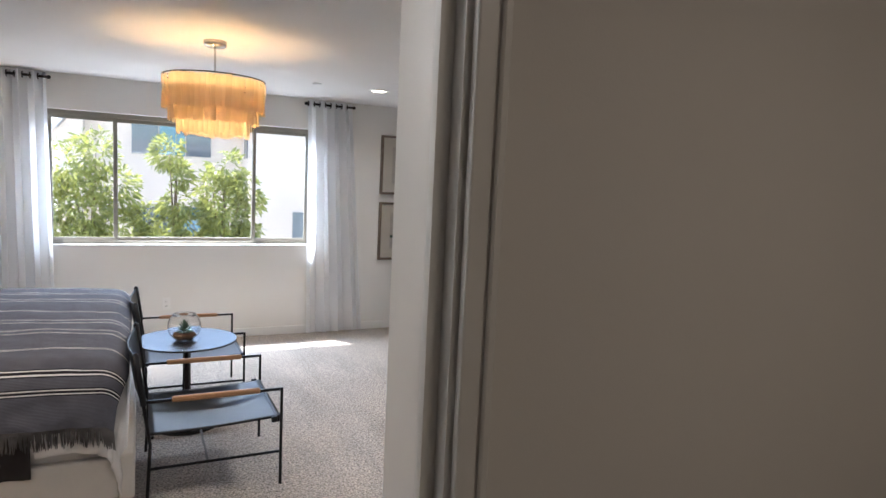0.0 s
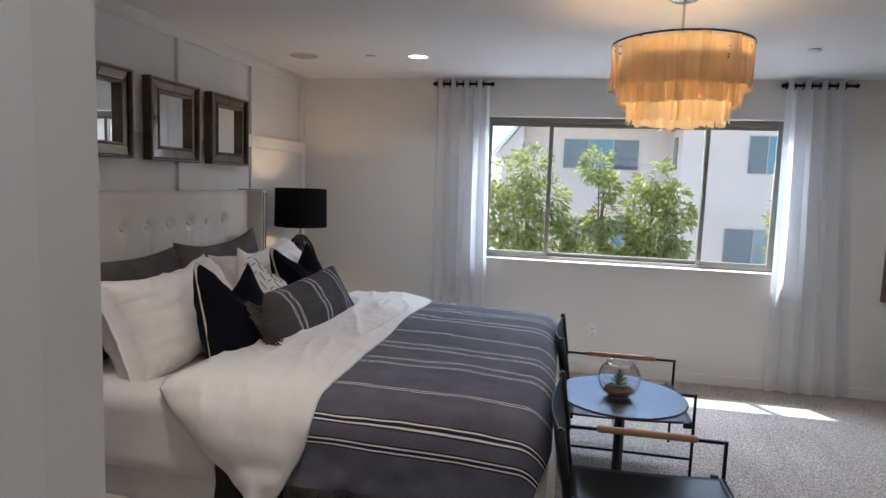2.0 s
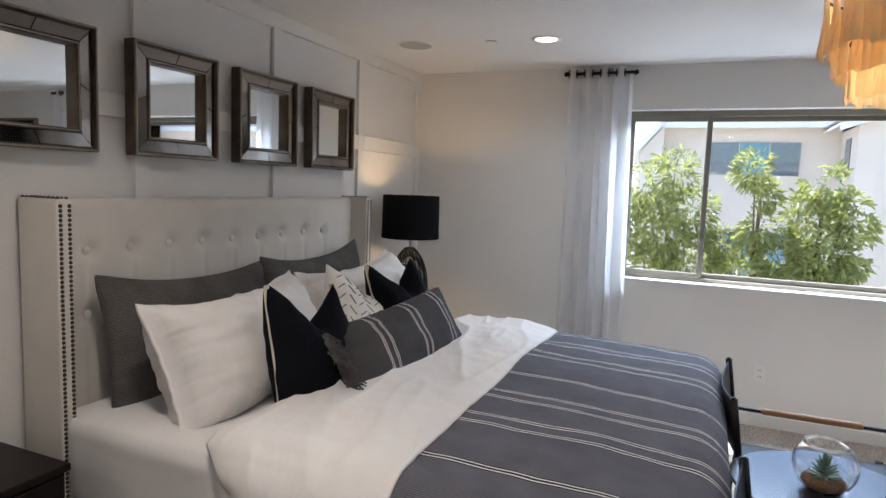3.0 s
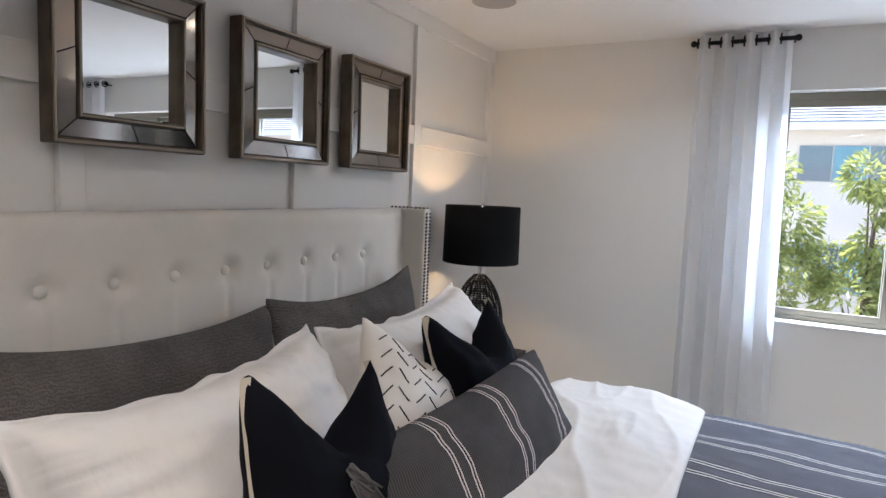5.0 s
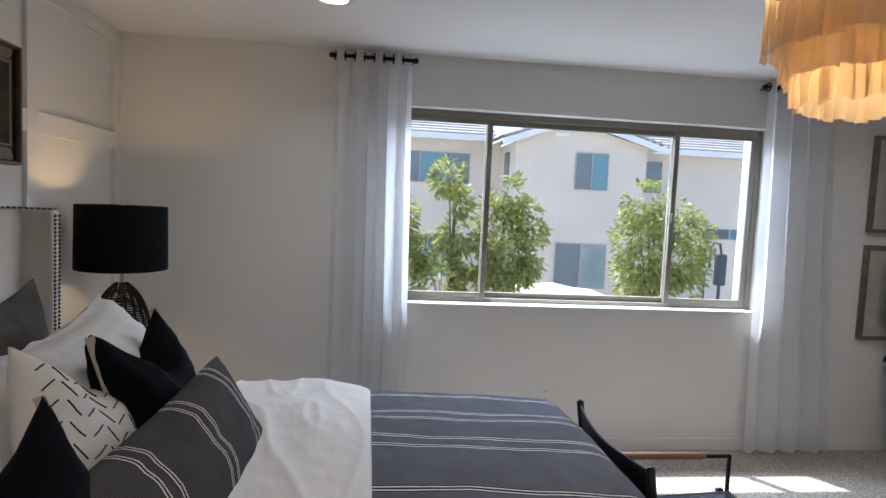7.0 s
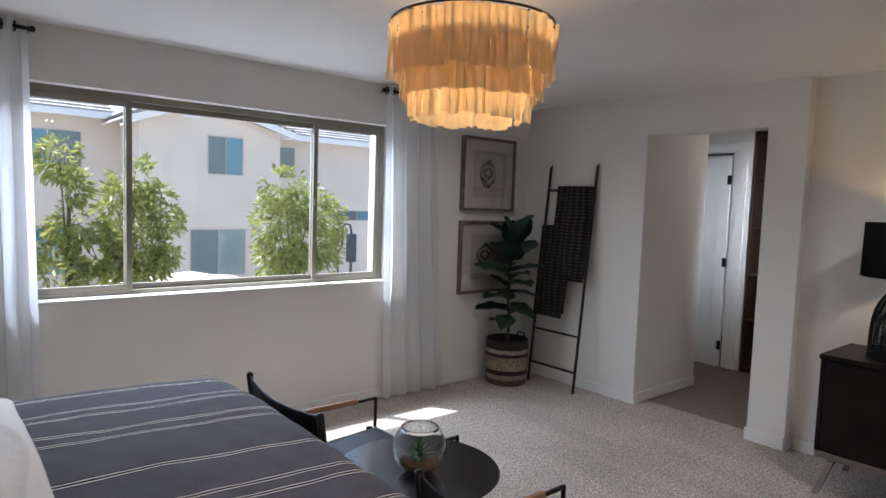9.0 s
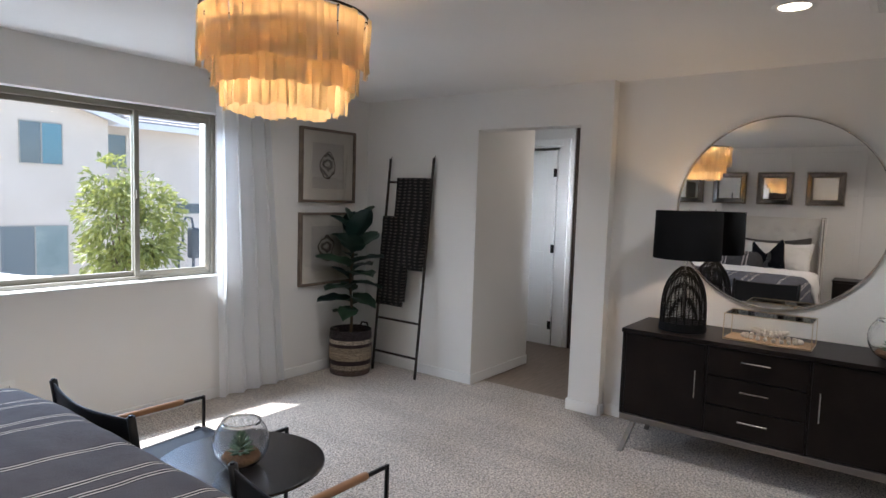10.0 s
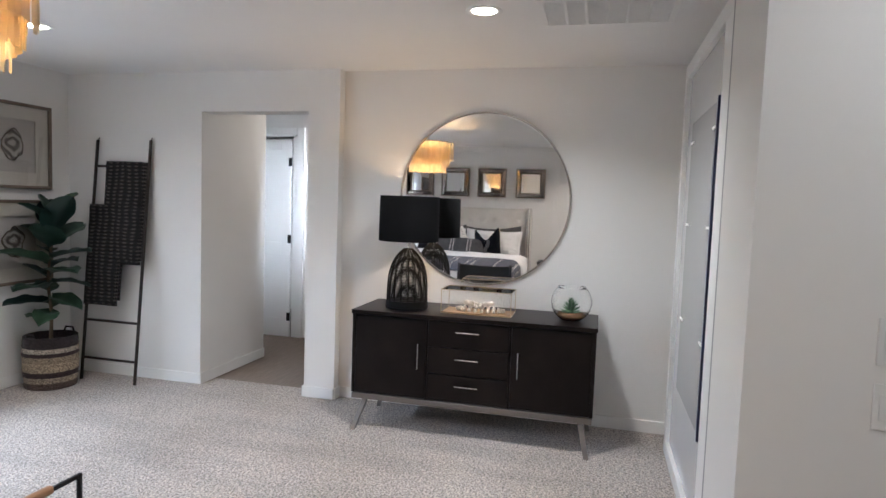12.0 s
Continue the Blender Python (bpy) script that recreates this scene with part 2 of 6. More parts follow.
for lo, hi in (((XW, YN - T), (XE, YN)), ((XE - T, OY1), (XE, YN - T)), ((XE - T, YP), (XE, OY0)), ((XE, YP - T), (XD, YP)), ((XD - T, YS), (XD, YP - T)), ((XE - T, OY0), (XE + 0.17, OY0 + T)), ((XE - T, OY1 - T), (4.70, OY1)),
               ((XW, YC), (CX0, YC + T)), ((XW, YC + T), (XW + T, 3.85)), ((XW, 6.05), (XW + T, YN - T)), ((CX1, YC), (CX1 + 0.43, YC + T)), ((CX1 - T, DY1), (CX1, YC + T))):
    skirting("baseboard", lo, hi)


def casing(name, x0, x1, y, z, side, w=0.075):
    """Flat door casing with a bead, on a wall that runs along x."""
    bm = bmesh.new()
    d = 0.018 * side
    for a, b, c, e in ((x0 - w, x0, 0, z + w), (x1, x1 + w, 0, z + w), (x0, x1, z, z + w)):
        box(bm, (a, min(y, y + d), c), (b, max(y, y + d), e), 0.004, 2)
    for a, b, c, e in ((x0 - w, x0 - w + 0.015, 0, z + w), (x1 + w - 0.015, x1 + w, 0, z + w), (x0 - w + 0.015, x1 + w - 0.015, z + w - 0.015, z + w)):
        box(bm, (a, min(y + d, y + 1.6 * d), c), (b, max(y + d, y + 1.6 * d), e), 0.003, 1)
    structure(name, bm, TRIM, "white painted door casing", "door casing")


casing("entry_casing", DX0 + 0.01, DX1 - 0.01, DY0, 2.05, -1, 0.052)
structure("entry_jamb", boxes(((DX1 - 0.02, DY0 + 0.002, 0), (DX1 - 0.001, DY1 - 0.002, 2.05)), ((DX1 - 0.045, DY0 + 0.035, 0), (DX1 - 0.021, DY0 + 0.055, 2.03))), TRIM, "white painted door jamb with its stop", "door jamb")

# battens of the feature wall
BT = 0.022
bm = bmesh.new()
ys = [2.612, 3.495, 4.378, 5.262, 6.145, 7.045]
for y in ys:
    box(bm, (XW, y, 0.10), (XW + BT, y + 0.07, 2.36), 0.002, 1)
structure("trim_stiles", bm, PAINT, "white painted upright battens of a panelled wall", "wall panelling")
bm = bmesh.new()
box(bm, (XW, YC, 2.361), (XW + BT, YN - 0.001, H - 0.001), 0.002, 1)
for a, b in zip([YC - 0.07] + ys, ys + [YN]):
    if b - a > 0.1:
        box(bm, (XW, a + 0.0705, 1.775), (XW + BT - 0.001, b - 0.0005, 1.87), 0.002, 1)
structure("trim_rails", bm, PAINT, "white painted cross battens of a panelled wall", "wall panelling")


# ---- the entry door and hall door ----
def panel_door(name, w, h, label, m, side=1):
    """A two-panel shaker door, hinge edge at the origin, leaf along +x, with lever, plate and hinges."""
    d = thing(name, label, "door", m)
    t = 0.036
    bm = bmesh.new()
    s = 0.11
    for lo, hi in (((0, -t, 0), (s, 0, h)), ((w - s, -t, 0), (w, 0, h)), ((s, -t, 0), (w - s, 0, 0.2)), ((s, -t, h - s), (w - s, 0, h)), ((s, -t, 0.88), (w - s, 0, 1.02))):
        box(bm, lo, hi, 0.002, 1)
    part("leaf_frame", bm, TRIM, d)
    for a, b in ((0.2, 0.88), (1.02, h - s)):
        part("panel", boxes(((s - 0.002, -t + 0.009, a - 0.002), (w - s + 0.002, -0.009, b + 0.002)), bevel=0.003), TRIM, d)
    for z in (0.22, h / 2, h - 0.24):
        part("hinge", boxes(((-0.012, -t - 0.003, z - 0.045), (0.03, -t, z + 0.045)), bevel=0.002), BLACK_METAL, d, "black steel hinge")
    for sgn, y0 in ((-1, -t), (1, 0)):
        hd = part("handle_rose", lathe(bmesh.new(), [(0.027, 0), (0.027, 0.006), (0.02, 0.010)], 24), BLACK_METAL, d, "black door rose", m=Matrix.Translation((w - 0.06, y0, 0.93)) @ pose(0, 0, 0, 90 if sgn < 0 else -90))
        bm = bmesh.new()
        tube(bm, [(w - 0.06, y0, 0.93), (w - 0.06, y0 + sgn * 0.045, 0.93), (w - 0.08, y0 + sgn * 0.05, 0.93), (w - 0.17, y0 + sgn * 0.05, 0.93)], [0.009, 0.009, 0.008, 0.006], 10)
        part("lever", bm, BLACK_METAL, d, "black lever handle", True)
    return d


panel_door("entry_door", 0.70, 2.03, "white painted two-panel entry door standing open against the passage wall", pose(0.016, 1.64, 0.012, 0, 0, 90))
hall_door = panel_door("hall_door", 0.74, 2.12, "white painted two-panel hall door with black hinges, slightly ajar", pose(5.575, 6.05, 0.0, 0, 0, 88) @ Matrix.Diagonal((1, -1, 1, 1)))
bm = bmesh.new()
for lo, hi in (((5.535, 5.90, 0), (5.56, 5.985, 2.24)), ((5.535, 6.83, 0), (5.56, 6.90, 2.24)), ((5.535, 5.985, 2.165), (5.56, 6.83, 2.24)), ((5.545, 5.986, 0), (5.56, 6.03, 2.15))):
    box(bm, lo, hi, 0.004, 2)
structure("hall_door_casing", bm, TRIM, "white painted door casing", "door casing")
DARKWOOD = Mat("dark_brown_closet", (0.05, 0.03, 0.02), 0.5).m
cl = thing("hall_cabinet", "dark brown tall hall cabinet with open shelves", "cabinet", pose(5.55, 5.35, 0))
part("back_panel", boxes(((0.36, 0, 0), (0.38, 0.49, 2.4))), DARKWOOD, cl)
for z in (0.02, 0.5, 0.95, 1.4, 1.85, 2.3):
    part("shelf", boxes(((0, 0.02, z), (0.36, 0.47, z + 0.02)), bevel=0.002), DARKWOOD, cl)
for y in (0.0, 0.47):
    part("side_panel", boxes(((0, y, 0), (0.36, y + 0.02, 2.4)), bevel=0.002), DARKWOOD, cl)

# ---- framed glazed door on the south wall ----
gd = thing("closet_door", "tall white-framed closet door with a glossy grey glass panel and a brushed metal edge rail", "closet door", pose(0, YS, 0))
GX0, GX1, GZ = 2.0, 3.55, 2.36
bm = bmesh.new()
for lo, hi in (((GX0, 0.002, 0.0), (GX0 + 0.07, 0.045, GZ)), ((GX1 - 0.07, 0.002, 0.0), (GX1, 0.045, GZ)), ((GX0 + 0.07, 0.002, GZ - 0.08), (GX1 - 0.07, 0.045, GZ)), ((GX0 + 0.07, 0.002, 0.0), (GX1 - 0.07, 0.045, 0.08))):
    box(bm, lo, hi, 0.005, 2)
part("door_frame", bm, TRIM, gd)
_g = Mat("grey_glossy_glass", (0.62, 0.62, 0.62), 0.08, 0.0, IOR=1.5)
part("glass_panel", boxes(((GX0 + 0.07, 0.006, 0.08), (GX1 - 0.07, 0.02, GZ - 0.08))), _g.m, gd, "pale glossy glass panel")
_g2 = Mat("grey_tinted_glass", (0.40, 0.40, 0.41), 0.12)
part("inner_panel", boxes(((2.40, 0.022, 0.50), (3.2, 0.036, 1.98)), bevel=0.003), _g2.m, gd, "grey tinted glass panel")
part("panel_edge", boxes(((2.372, 0.021, 0.49), (2.399, 0.048, 1.99)), bevel=0.003), Mat("dark_blue_edge", (0.02, 0.025, 0.07), 0.3).m, gd, "dark blue panel edge")
# Short raised white ticks at both sides of the grey panel.
for z in (0.9, 1.42, 1.86):
    for x in (2.41, 3.08):
        part("clip", boxes(((x, 0.037, z), (x + 0.10, 0.043, z + 0.012)), bevel=0.001), TRIM, gd, "small white tick")
part("near_stile", boxes(((2.08, 0.012, 0.0), (2.34, 0.044, GZ)), bevel=0.004), TRIM, gd)
bm = bmesh.new()
box(bm, (1.90, 0.02, 0.0), (2.03, 0.072, 2.42), 0.012, 3)
box(bm, (1.72, 0.01, 0.0), (1.87, 0.062, 2.42), 0.02, 3)
part("edge_rail", bm, Mat("grey_anodised_track", (0.30, 0.30, 0.30), 0.5, 0.4).m, gd, "grey anodised edge track")

# ---- the window ----
wn = tagged(thing("window_1", "wide three-panel sliding window with an almond vinyl frame and clear panes", "window", pose(0, 0, 0)), kind="structure")
FY0, FY1 = 7.205, 7.265
M1, M2 = 0.345, 1.585
fr = part("window_frame", boxes(((WX0, FY0, WZ0), (WX0 + 0.04, FY1, WZ1)), ((WX1 - 0.04, FY0, WZ0), (WX1, FY1, WZ1)), ((WX0 + 0.04, FY0, WZ0), (WX1 - 0.04, FY1, WZ0 + 0.04)), ((WX0 + 0.04, FY0, WZ1 - 0.04), (WX1 - 0.04, FY1, WZ1)), bevel=0.004), ALU, wn)


def sash(x0, x1, y, name="sash"):
    z0, z1, w = WZ0 + 0.04, WZ1 - 0.04, 0.034
    s = part(name, boxes(((x0, y, z0), (x0 + w, y + 0.024, z1)), ((x1 - w, y, z0), (x1, y + 0.024, z1)), ((x0 + w, y, z0), (x1 - w, y + 0.024, z0 + w)), ((x0 + w, y, z1 - w), (x1 - w, y + 0.024, z1)), bevel=0.003), ALU, wn)
    p = part("pane", boxes(((x0 + w - 0.003, y + 0.010, z0 + w - 0.003), (x1 - w + 0.003, y + 0.014, z1 - w + 0.003))), PANE, s, "clear glass pane")
    p.visible_shadow = False
    return s


sash(WX0 + 0.041, M1 + 0.035, FY0 + 0.002)
sash(M1 - 0.003, M2 + 0.035, FY0 + 0.032)
sash(M2 + 0.002, WX1 - 0.041, FY0 + 0.002)
part("latch", boxes(((M2 + 0.008, FY0 - 0.014, 1.50), (M2 + 0.028, FY0 + 0.002, 1.56)), bevel=0.004), ALU, wn, "small almond window latch")
structure("window_sill", boxes(((WX0 + 0.001, YN - 0.012, WZ0 + 0.0005), (WX1 - 0.001, FY0 - 0.001, WZ0 + 0.014)), bevel=0.004), TRIM, "white painted window sill", "window sill")


# ---- fabrics and finishes of the things ----
LINEN = fabric("cream_linen_upholstery", (0.63, 0.59, 0.535), (0.68, 0.64, 0.58), 700)
SHEET = fabric("white_cotton", (0.70, 0.68, 0.66), (0.76, 0.74, 0.72), 1200, 0.85)
_m = Mat("crumpled_white_cotton", (0.72, 0.70, 0.68), 0.85)
_m.vary((0.70, 0.675, 0.65), (0.76, 0.735, 0.71), 3)
_m.bump(_m.noise(4.0, 4, (1.6, 0.8, 1), 0.5), 0.5, 0.022)
_m.bump(_m.noise(3.0, 6, (2.4, 1, 1), 0.62), 0.22, 0.016)
_m.bump(_m.noise(1200, 2), 0.2, 0.0006)
CRUMPLED = _m.m
_m = Mat("charcoal_grey_quilted_cotton", (0.1, 0.09, 0.085), 0.92)
_m.b.inputs["Specular IOR Level"].default_value = 0.15
_wv = _m.node("ShaderNodeTexWave", Scale=30.0, Distortion=9.0, Detail=4.0)
_wv.inputs["Detail Scale"].default_value = 2.5
_wv.bands_direction = "Z"
_m.link(_m.coords(), _wv.inputs["Vector"])
_m.base(_m.mix(_m.ramp(_m.noise(7, 4), [(0.3, (0.085, 0.078, 0.073)), (0.7, (0.135, 0.123, 0.115))]), _m.ramp(_wv.outputs["Fac"], [(0.0, (0.72, 0.72, 0.72)), (0.6, (1.10, 1.10, 1.10))]), 0.7, "MULTIPLY"))
_m.bump(_wv.outputs["Fac"], 0.55, 0.005)
_m.bump(_m.noise(220, 3), 0.4, 0.0015)
GREYQ = _m.m
NAVY = fabric("black_navy_wool", (0.0035, 0.004, 0.006), (0.006, 0.007, 0.011), 900)
CREAM = fabric("cream_piping", (0.50, 0.44, 0.34), (0.58, 0.52, 0.42), 900)
SLATE = fabric("dark_grey_coverlet", (0.032, 0.028, 0.028), (0.045, 0.04, 0.038), 500)
FRINGE = fabric("grey_fringe_yarn", (0.02, 0.018, 0.018), (0.17, 0.16, 0.155), 90)
SHADE = fabric("black_lampshade_cloth", (0.0035, 0.0035, 0.004), (0.005, 0.005, 0.0055), 1500)
LEATHER = Mat("black_saddle_leather", (0.010, 0.010, 0.011), 0.40)
LEATHER.b.inputs["Specular IOR Level"].default_value = 0.28
LEATHER.bump(LEATHER.noise(380, 3), 0.12, 0.0006)
LEATHER = LEATHER.m
CURTAIN = Mat("white_linen_voile", (0.84, 0.84, 0.85), 0.9)
CURTAIN.bump(CURTAIN.noise(1100, 2), 0.3, 0.0006)


PERIOD, TWINS = 0.87, (0.01, 0.305, 0.385, 0.575, 0.655)


def translucent(m, colour, share):
    t = m.t
    tl, mx = t.nodes.new("ShaderNodeBsdfTranslucent"), t.nodes.new("ShaderNodeMixShader")
    tl.inputs[0].default_value = (*colour, 1)
    mx.inputs[0].default_value = share
    out = [n for n in t.nodes if n.type == "OUTPUT_MATERIAL"][0]
    m.link(m.b.outputs[0], mx.inputs[1])
    m.link(tl.outputs[0], mx.inputs[2])
    m.link(mx.outputs[0], out.inputs[0])
    return m.m


CURTAIN = translucent(CURTAIN, (0.92, 0.93, 0.95), 0.60)
_m = Mat("capiz_shell", (0.72, 0.55, 0.34), 0.35)
_oi = _m.node("ShaderNodeObjectInfo")
_m.base(_m.mix(_m.ramp(_oi.outputs["Random"], [(0, (0.62, 0.53, 0.40)), (1, (0.80, 0.72, 0.58))]), _m.ramp(_m.noise(40, 4, (1, 1, 0.25)), [(0.3, (0.88, 0.85, 0.80)), (0.7, (1, 1, 1))]), 0.8, "MULTIPLY"))
_m.bump(_m.noise(60, 3), 0.4, 0.002)
CAPIZ = translucent(_m, (0.86, 0.68, 0.42), 0.44)


def stripes_uv(name, ground1, ground2, line, period=0.24, twins=(0.0, 0.062), half=0.0035, gap=0.011, rib=True, lo=-9.0, hi=9.0):
    """Woven cloth whose pale double lines run across the second map coordinate, in metres."""
    m = Mat(name, ground1, 0.9)
    m.b.inputs["Specular IOR Level"].default_value = 0.2
    uv = m.node("ShaderNodeTexCoord")
    sp = m.node("ShaderNodeSeparateXYZ")
    m.link(uv.outputs["UV"], sp.inputs[0])

    def op(kind, a, b=None, c=None):
        n = m.node("ShaderNodeMath")
        n.operation = kind
        for i, v in enumerate((a, b, c)):
            if v is None:
                continue
            if isinstance(v, bpy.types.NodeSocket):
                m.link(v, n.inputs[i])
            else:
                n.inputs[i].default_value = v
        return n.outputs[0]

    v = sp.outputs[1]
    ph = op("MODULO", op("ADD", v, 20 * period), period)
    mask = None
    for tw in twins:
        for g in (-gap / 2, gap / 2):
            d = op("ABSOLUTE", op("SUBTRACT", ph, tw + 0.03 + g))
            k = op("LESS_THAN", d, half)
            mask = k if mask is None else op("MAXIMUM", mask, k)
    inside = op("MULTIPLY", op("GREATER_THAN", v, lo), op("LESS_THAN", v, hi))
    mask = op("MULTIPLY", mask, inside)
    dark = None
    for tw in twins:
        k = op("LESS_THAN", op("ABSOLUTE", op("SUBTRACT", ph, tw + 0.03)), gap)
        dark = k if dark is None else op("MAXIMUM", dark, k)
    ground = m.ramp(m.noise(9, 4), [(0.3, ground1), (0.7, ground2)])
    ribs = op("SINE", op("MULTIPLY", v, 2 * math.pi / 0.006))
    ribs = op("MULTIPLY_ADD", ribs, 0.5, 0.5)
    g2 = m.mix(ground, m.ramp(ribs, [(0, (0.45, 0.45, 0.45)), (1, (1.15, 1.12, 1.1))]), 0.75 if rib else 0.35, "MULTIPLY")
    g3 = m.mix(g2, (0.012, 0.010, 0.012), op("MULTIPLY", op("MULTIPLY", dark, inside), 0.85))
    m.base(m.mix(g3, line, mask))
    m.bump(ribs, 0.35, 0.001)
    m.bump(m.noise(5, 4, (1, 0.6, 1)), 0.35, 0.025)
    m.bump(m.noise(700, 2), 0.3, 0.0008)
    return m.m


THROW = stripes_uv("striped_slate_throw", (0.115, 0.118, 0.142), (0.150, 0.153, 0.182), (0.80, 0.77, 0.74), period=PERIOD, twins=TWINS, half=0.0028, gap=0.0165, lo=-1.19)
LUMBAR = stripes_uv("striped_lumbar_cloth", (0.062, 0.060, 0.062), (0.090, 0.086, 0.087), (0.62, 0.56, 0.53), period=0.25, twins=(0.0, 0.042), half=0.0024, gap=0.010)


def uv_map(ob, coords):
    """Sets the map coordinates from one pair a vertex."""
    me = ob.data
    layer = me.uv_layers.new(name="UVMap")
    idx = np.empty(len(me.loops), dtype=np.int32)
    me.loops.foreach_get("vertex_index", idx)
    layer.data.foreach_set("uv", np.asarray(coords, dtype=np.float32)[idx].ravel())


# ---- bed ----
NAIL = Mat("dark_bronze_nailhead", (0.10, 0.08, 0.065), 0.3, 0.9).m
BX0, BX1, BY0, BY1 = -1.74, 0.54, 3.92, 5.96
bed = thing("bed", "cream linen tufted wingback king bed with nailhead trim and white sheet", "bed", pose(0, 0, 0))


def tuft(y, z):
    d = 0.0
    for k in range(9):
        by = 4.094 + 0.192 * k
        for bz in (1.262, 1.02):
            r2 = ((y - by) / 0.034) ** 2 + ((z - bz) / 0.034) ** 2
            d += 0.028 * math.exp(-r2)
            r3 = ((y - by) / 0.012) ** 2
            if z < bz and bz > 1.2:
                d += 0.006 * math.exp(-r3) * min(1, (bz - z) * 12)
    return d


bm = bmesh.new()
HB_Y0, HB_Y1, HB_Z = 3.950, 5.930, 1.455


def hb_face(u, v):
    y, z = HB_Y0 + (HB_Y1 - HB_Y0) * u, 0.35 + (HB_Z - 0.35) * v
    edge = min(1.0, (1 - v) * 18)
    swell = 0.02 * math.sqrt(max(0.0, 1 - (1 - edge) ** 2))
    return (-1.735 + swell - tuft(y, z) + 0.003 * noise.noise(Vector((y * 3, z * 3, 0))), y, z)


vs = grid(bm, 200, 90, hb_face)
back = [bm.verts.new((XW + 0.022, r[-1].co.y, HB_Z)) for r in vs]
for a, b, c, d in zip(vs, vs[1:], back, back[1:]):
    bm.faces.new((a[-1], b[-1], d, c))
low = [bm.verts.new((XW + 0.022, r[0].co.y, 0.05)) for r in vs]
for a, b, c, d in zip(back, back[1:], low, low[1:]):
    bm.faces.new((a, b, d, c))
part("headboard", bm, LINEN, bed, smooth=True)
for k in range(9):
    for z in (1.262, 1.02):
        bm = bmesh.new()
        y = 4.094 + 0.192 * k
        bmesh.ops.create_uvsphere(bm, u_segments=12, v_segments=8, radius=0.017, matrix=Matrix.Translation((-1.735, y, z)) @ Matrix.Diagonal((0.6, 1, 1, 1)))
        part("button", bm, LINEN, bed, smooth=True)
for y0, y1 in ((3.892, 3.950), (5.930, 5.988)):
    w = part("wing", boxes(((XW + 0.022, y0, 0.05), (-1.60, y1, HB_Z + 0.005)), bevel=0.012, seg=3), LINEN, bed, smooth=True)
    bm = bmesh.new()
    for k in range(84):
        z = 0.10 + k * 0.0161
        for yy in (y0 + 0.013, y1 - 0.013):
            bmesh.ops.create_uvsphere(bm, u_segments=6, v_segments=4, radius=0.0072, matrix=Matrix.Translation((-1.600, yy, z)))
    for k in range(9):
        for yy in (y0 + 0.013, y1 - 0.013):
            bmesh.ops.create_uvsphere(bm, u_segments=6, v_segments=4, radius=0.0072, matrix=Matrix.Translation((-1.615 - 0.022 * k, yy, HB_Z + 0.005)))
    tagged(part("nailhead_trim", bm, NAIL, w, "double row of dark bronze nailheads", True), kind="stuff")
for nm, lo, hi in (("side_rail", (-1.60, BY0, 0.04), (BX1 - 0.07, BY0 + 0.07, 0.25)), ("side_rail", (-1.60, BY1 - 0.07, 0.04), (BX1 - 0.07, BY1, 0.25)), ("footboard", (BX1 - 0.069, BY0, 0.03), (BX1, BY1, 0.26))):
    part(nm, boxes((lo, hi), bevel=0.014, seg=3), LINEN, bed, smooth=True)
part("box_spring", boxes(((-1.70, BY0 + 0.04, 0.20), (BX1 - 0.08, BY1 - 0.04, 0.42)), bevel=0.03, seg=3), SHEET, bed, smooth=True)
for x in (-1.5, BX1 - 0.1):
    for y in (BY0 + 0.1, BY1 - 0.1):
        part("leg", lathe(bmesh.new(), [(0.02, 0), (0.03, 0.06)], 12, (x, y, 0)), BLACK_IRON, bed)


def soft_box(name, lo, hi, r, mat, parent, amp, nx=60, ny=60, nz=14):
    """A padded block with rounded edges and gentle ripples."""
    bm = bmesh.new()
    bmesh.ops.create_cube(bm, size=2)
    bmesh.ops.subdivide_edges(bm, edges=bm.edges, cuts=26, use_grid_fill=True)
    c = [(a + b) / 2 for a, b in zip(lo, hi)]
    h = [(b - a) / 2 for a, b in zip(lo, hi)]
    for v in bm.verts:
        p = Vector([v.co[i] * h[i] for i in range(3)])
        q = Vector([max(-h[i] + r, min(h[i] - r, p[i])) for i in range(3)])
        d = p - q
        if d.length > 1e-6:
            p = q + d.normalized() * r
        wob = amp * noise.noise(Vector((p.x * 2.2, p.y * 2.2, p.z * 7))) + amp * 0.5 * abs(noise.noise(Vector((p.x * 5, p.y * 7, p.z * 12))))
        p += p.normalized() * wob
        v.co = p + Vector(c)
    return part(name, bm, mat, parent, smooth=True)


soft_box("mattress", (-1.70, BY0 - 0.01, 0.37), (BX1 - 0.05, BY1 + 0.01, 0.715), 0.07, SHEET, bed, 0.012)

YM = (BY0 + BY1) / 2
HW = (BY1 - BY0) / 2 + 0.012
XF = BX1 - 0.055


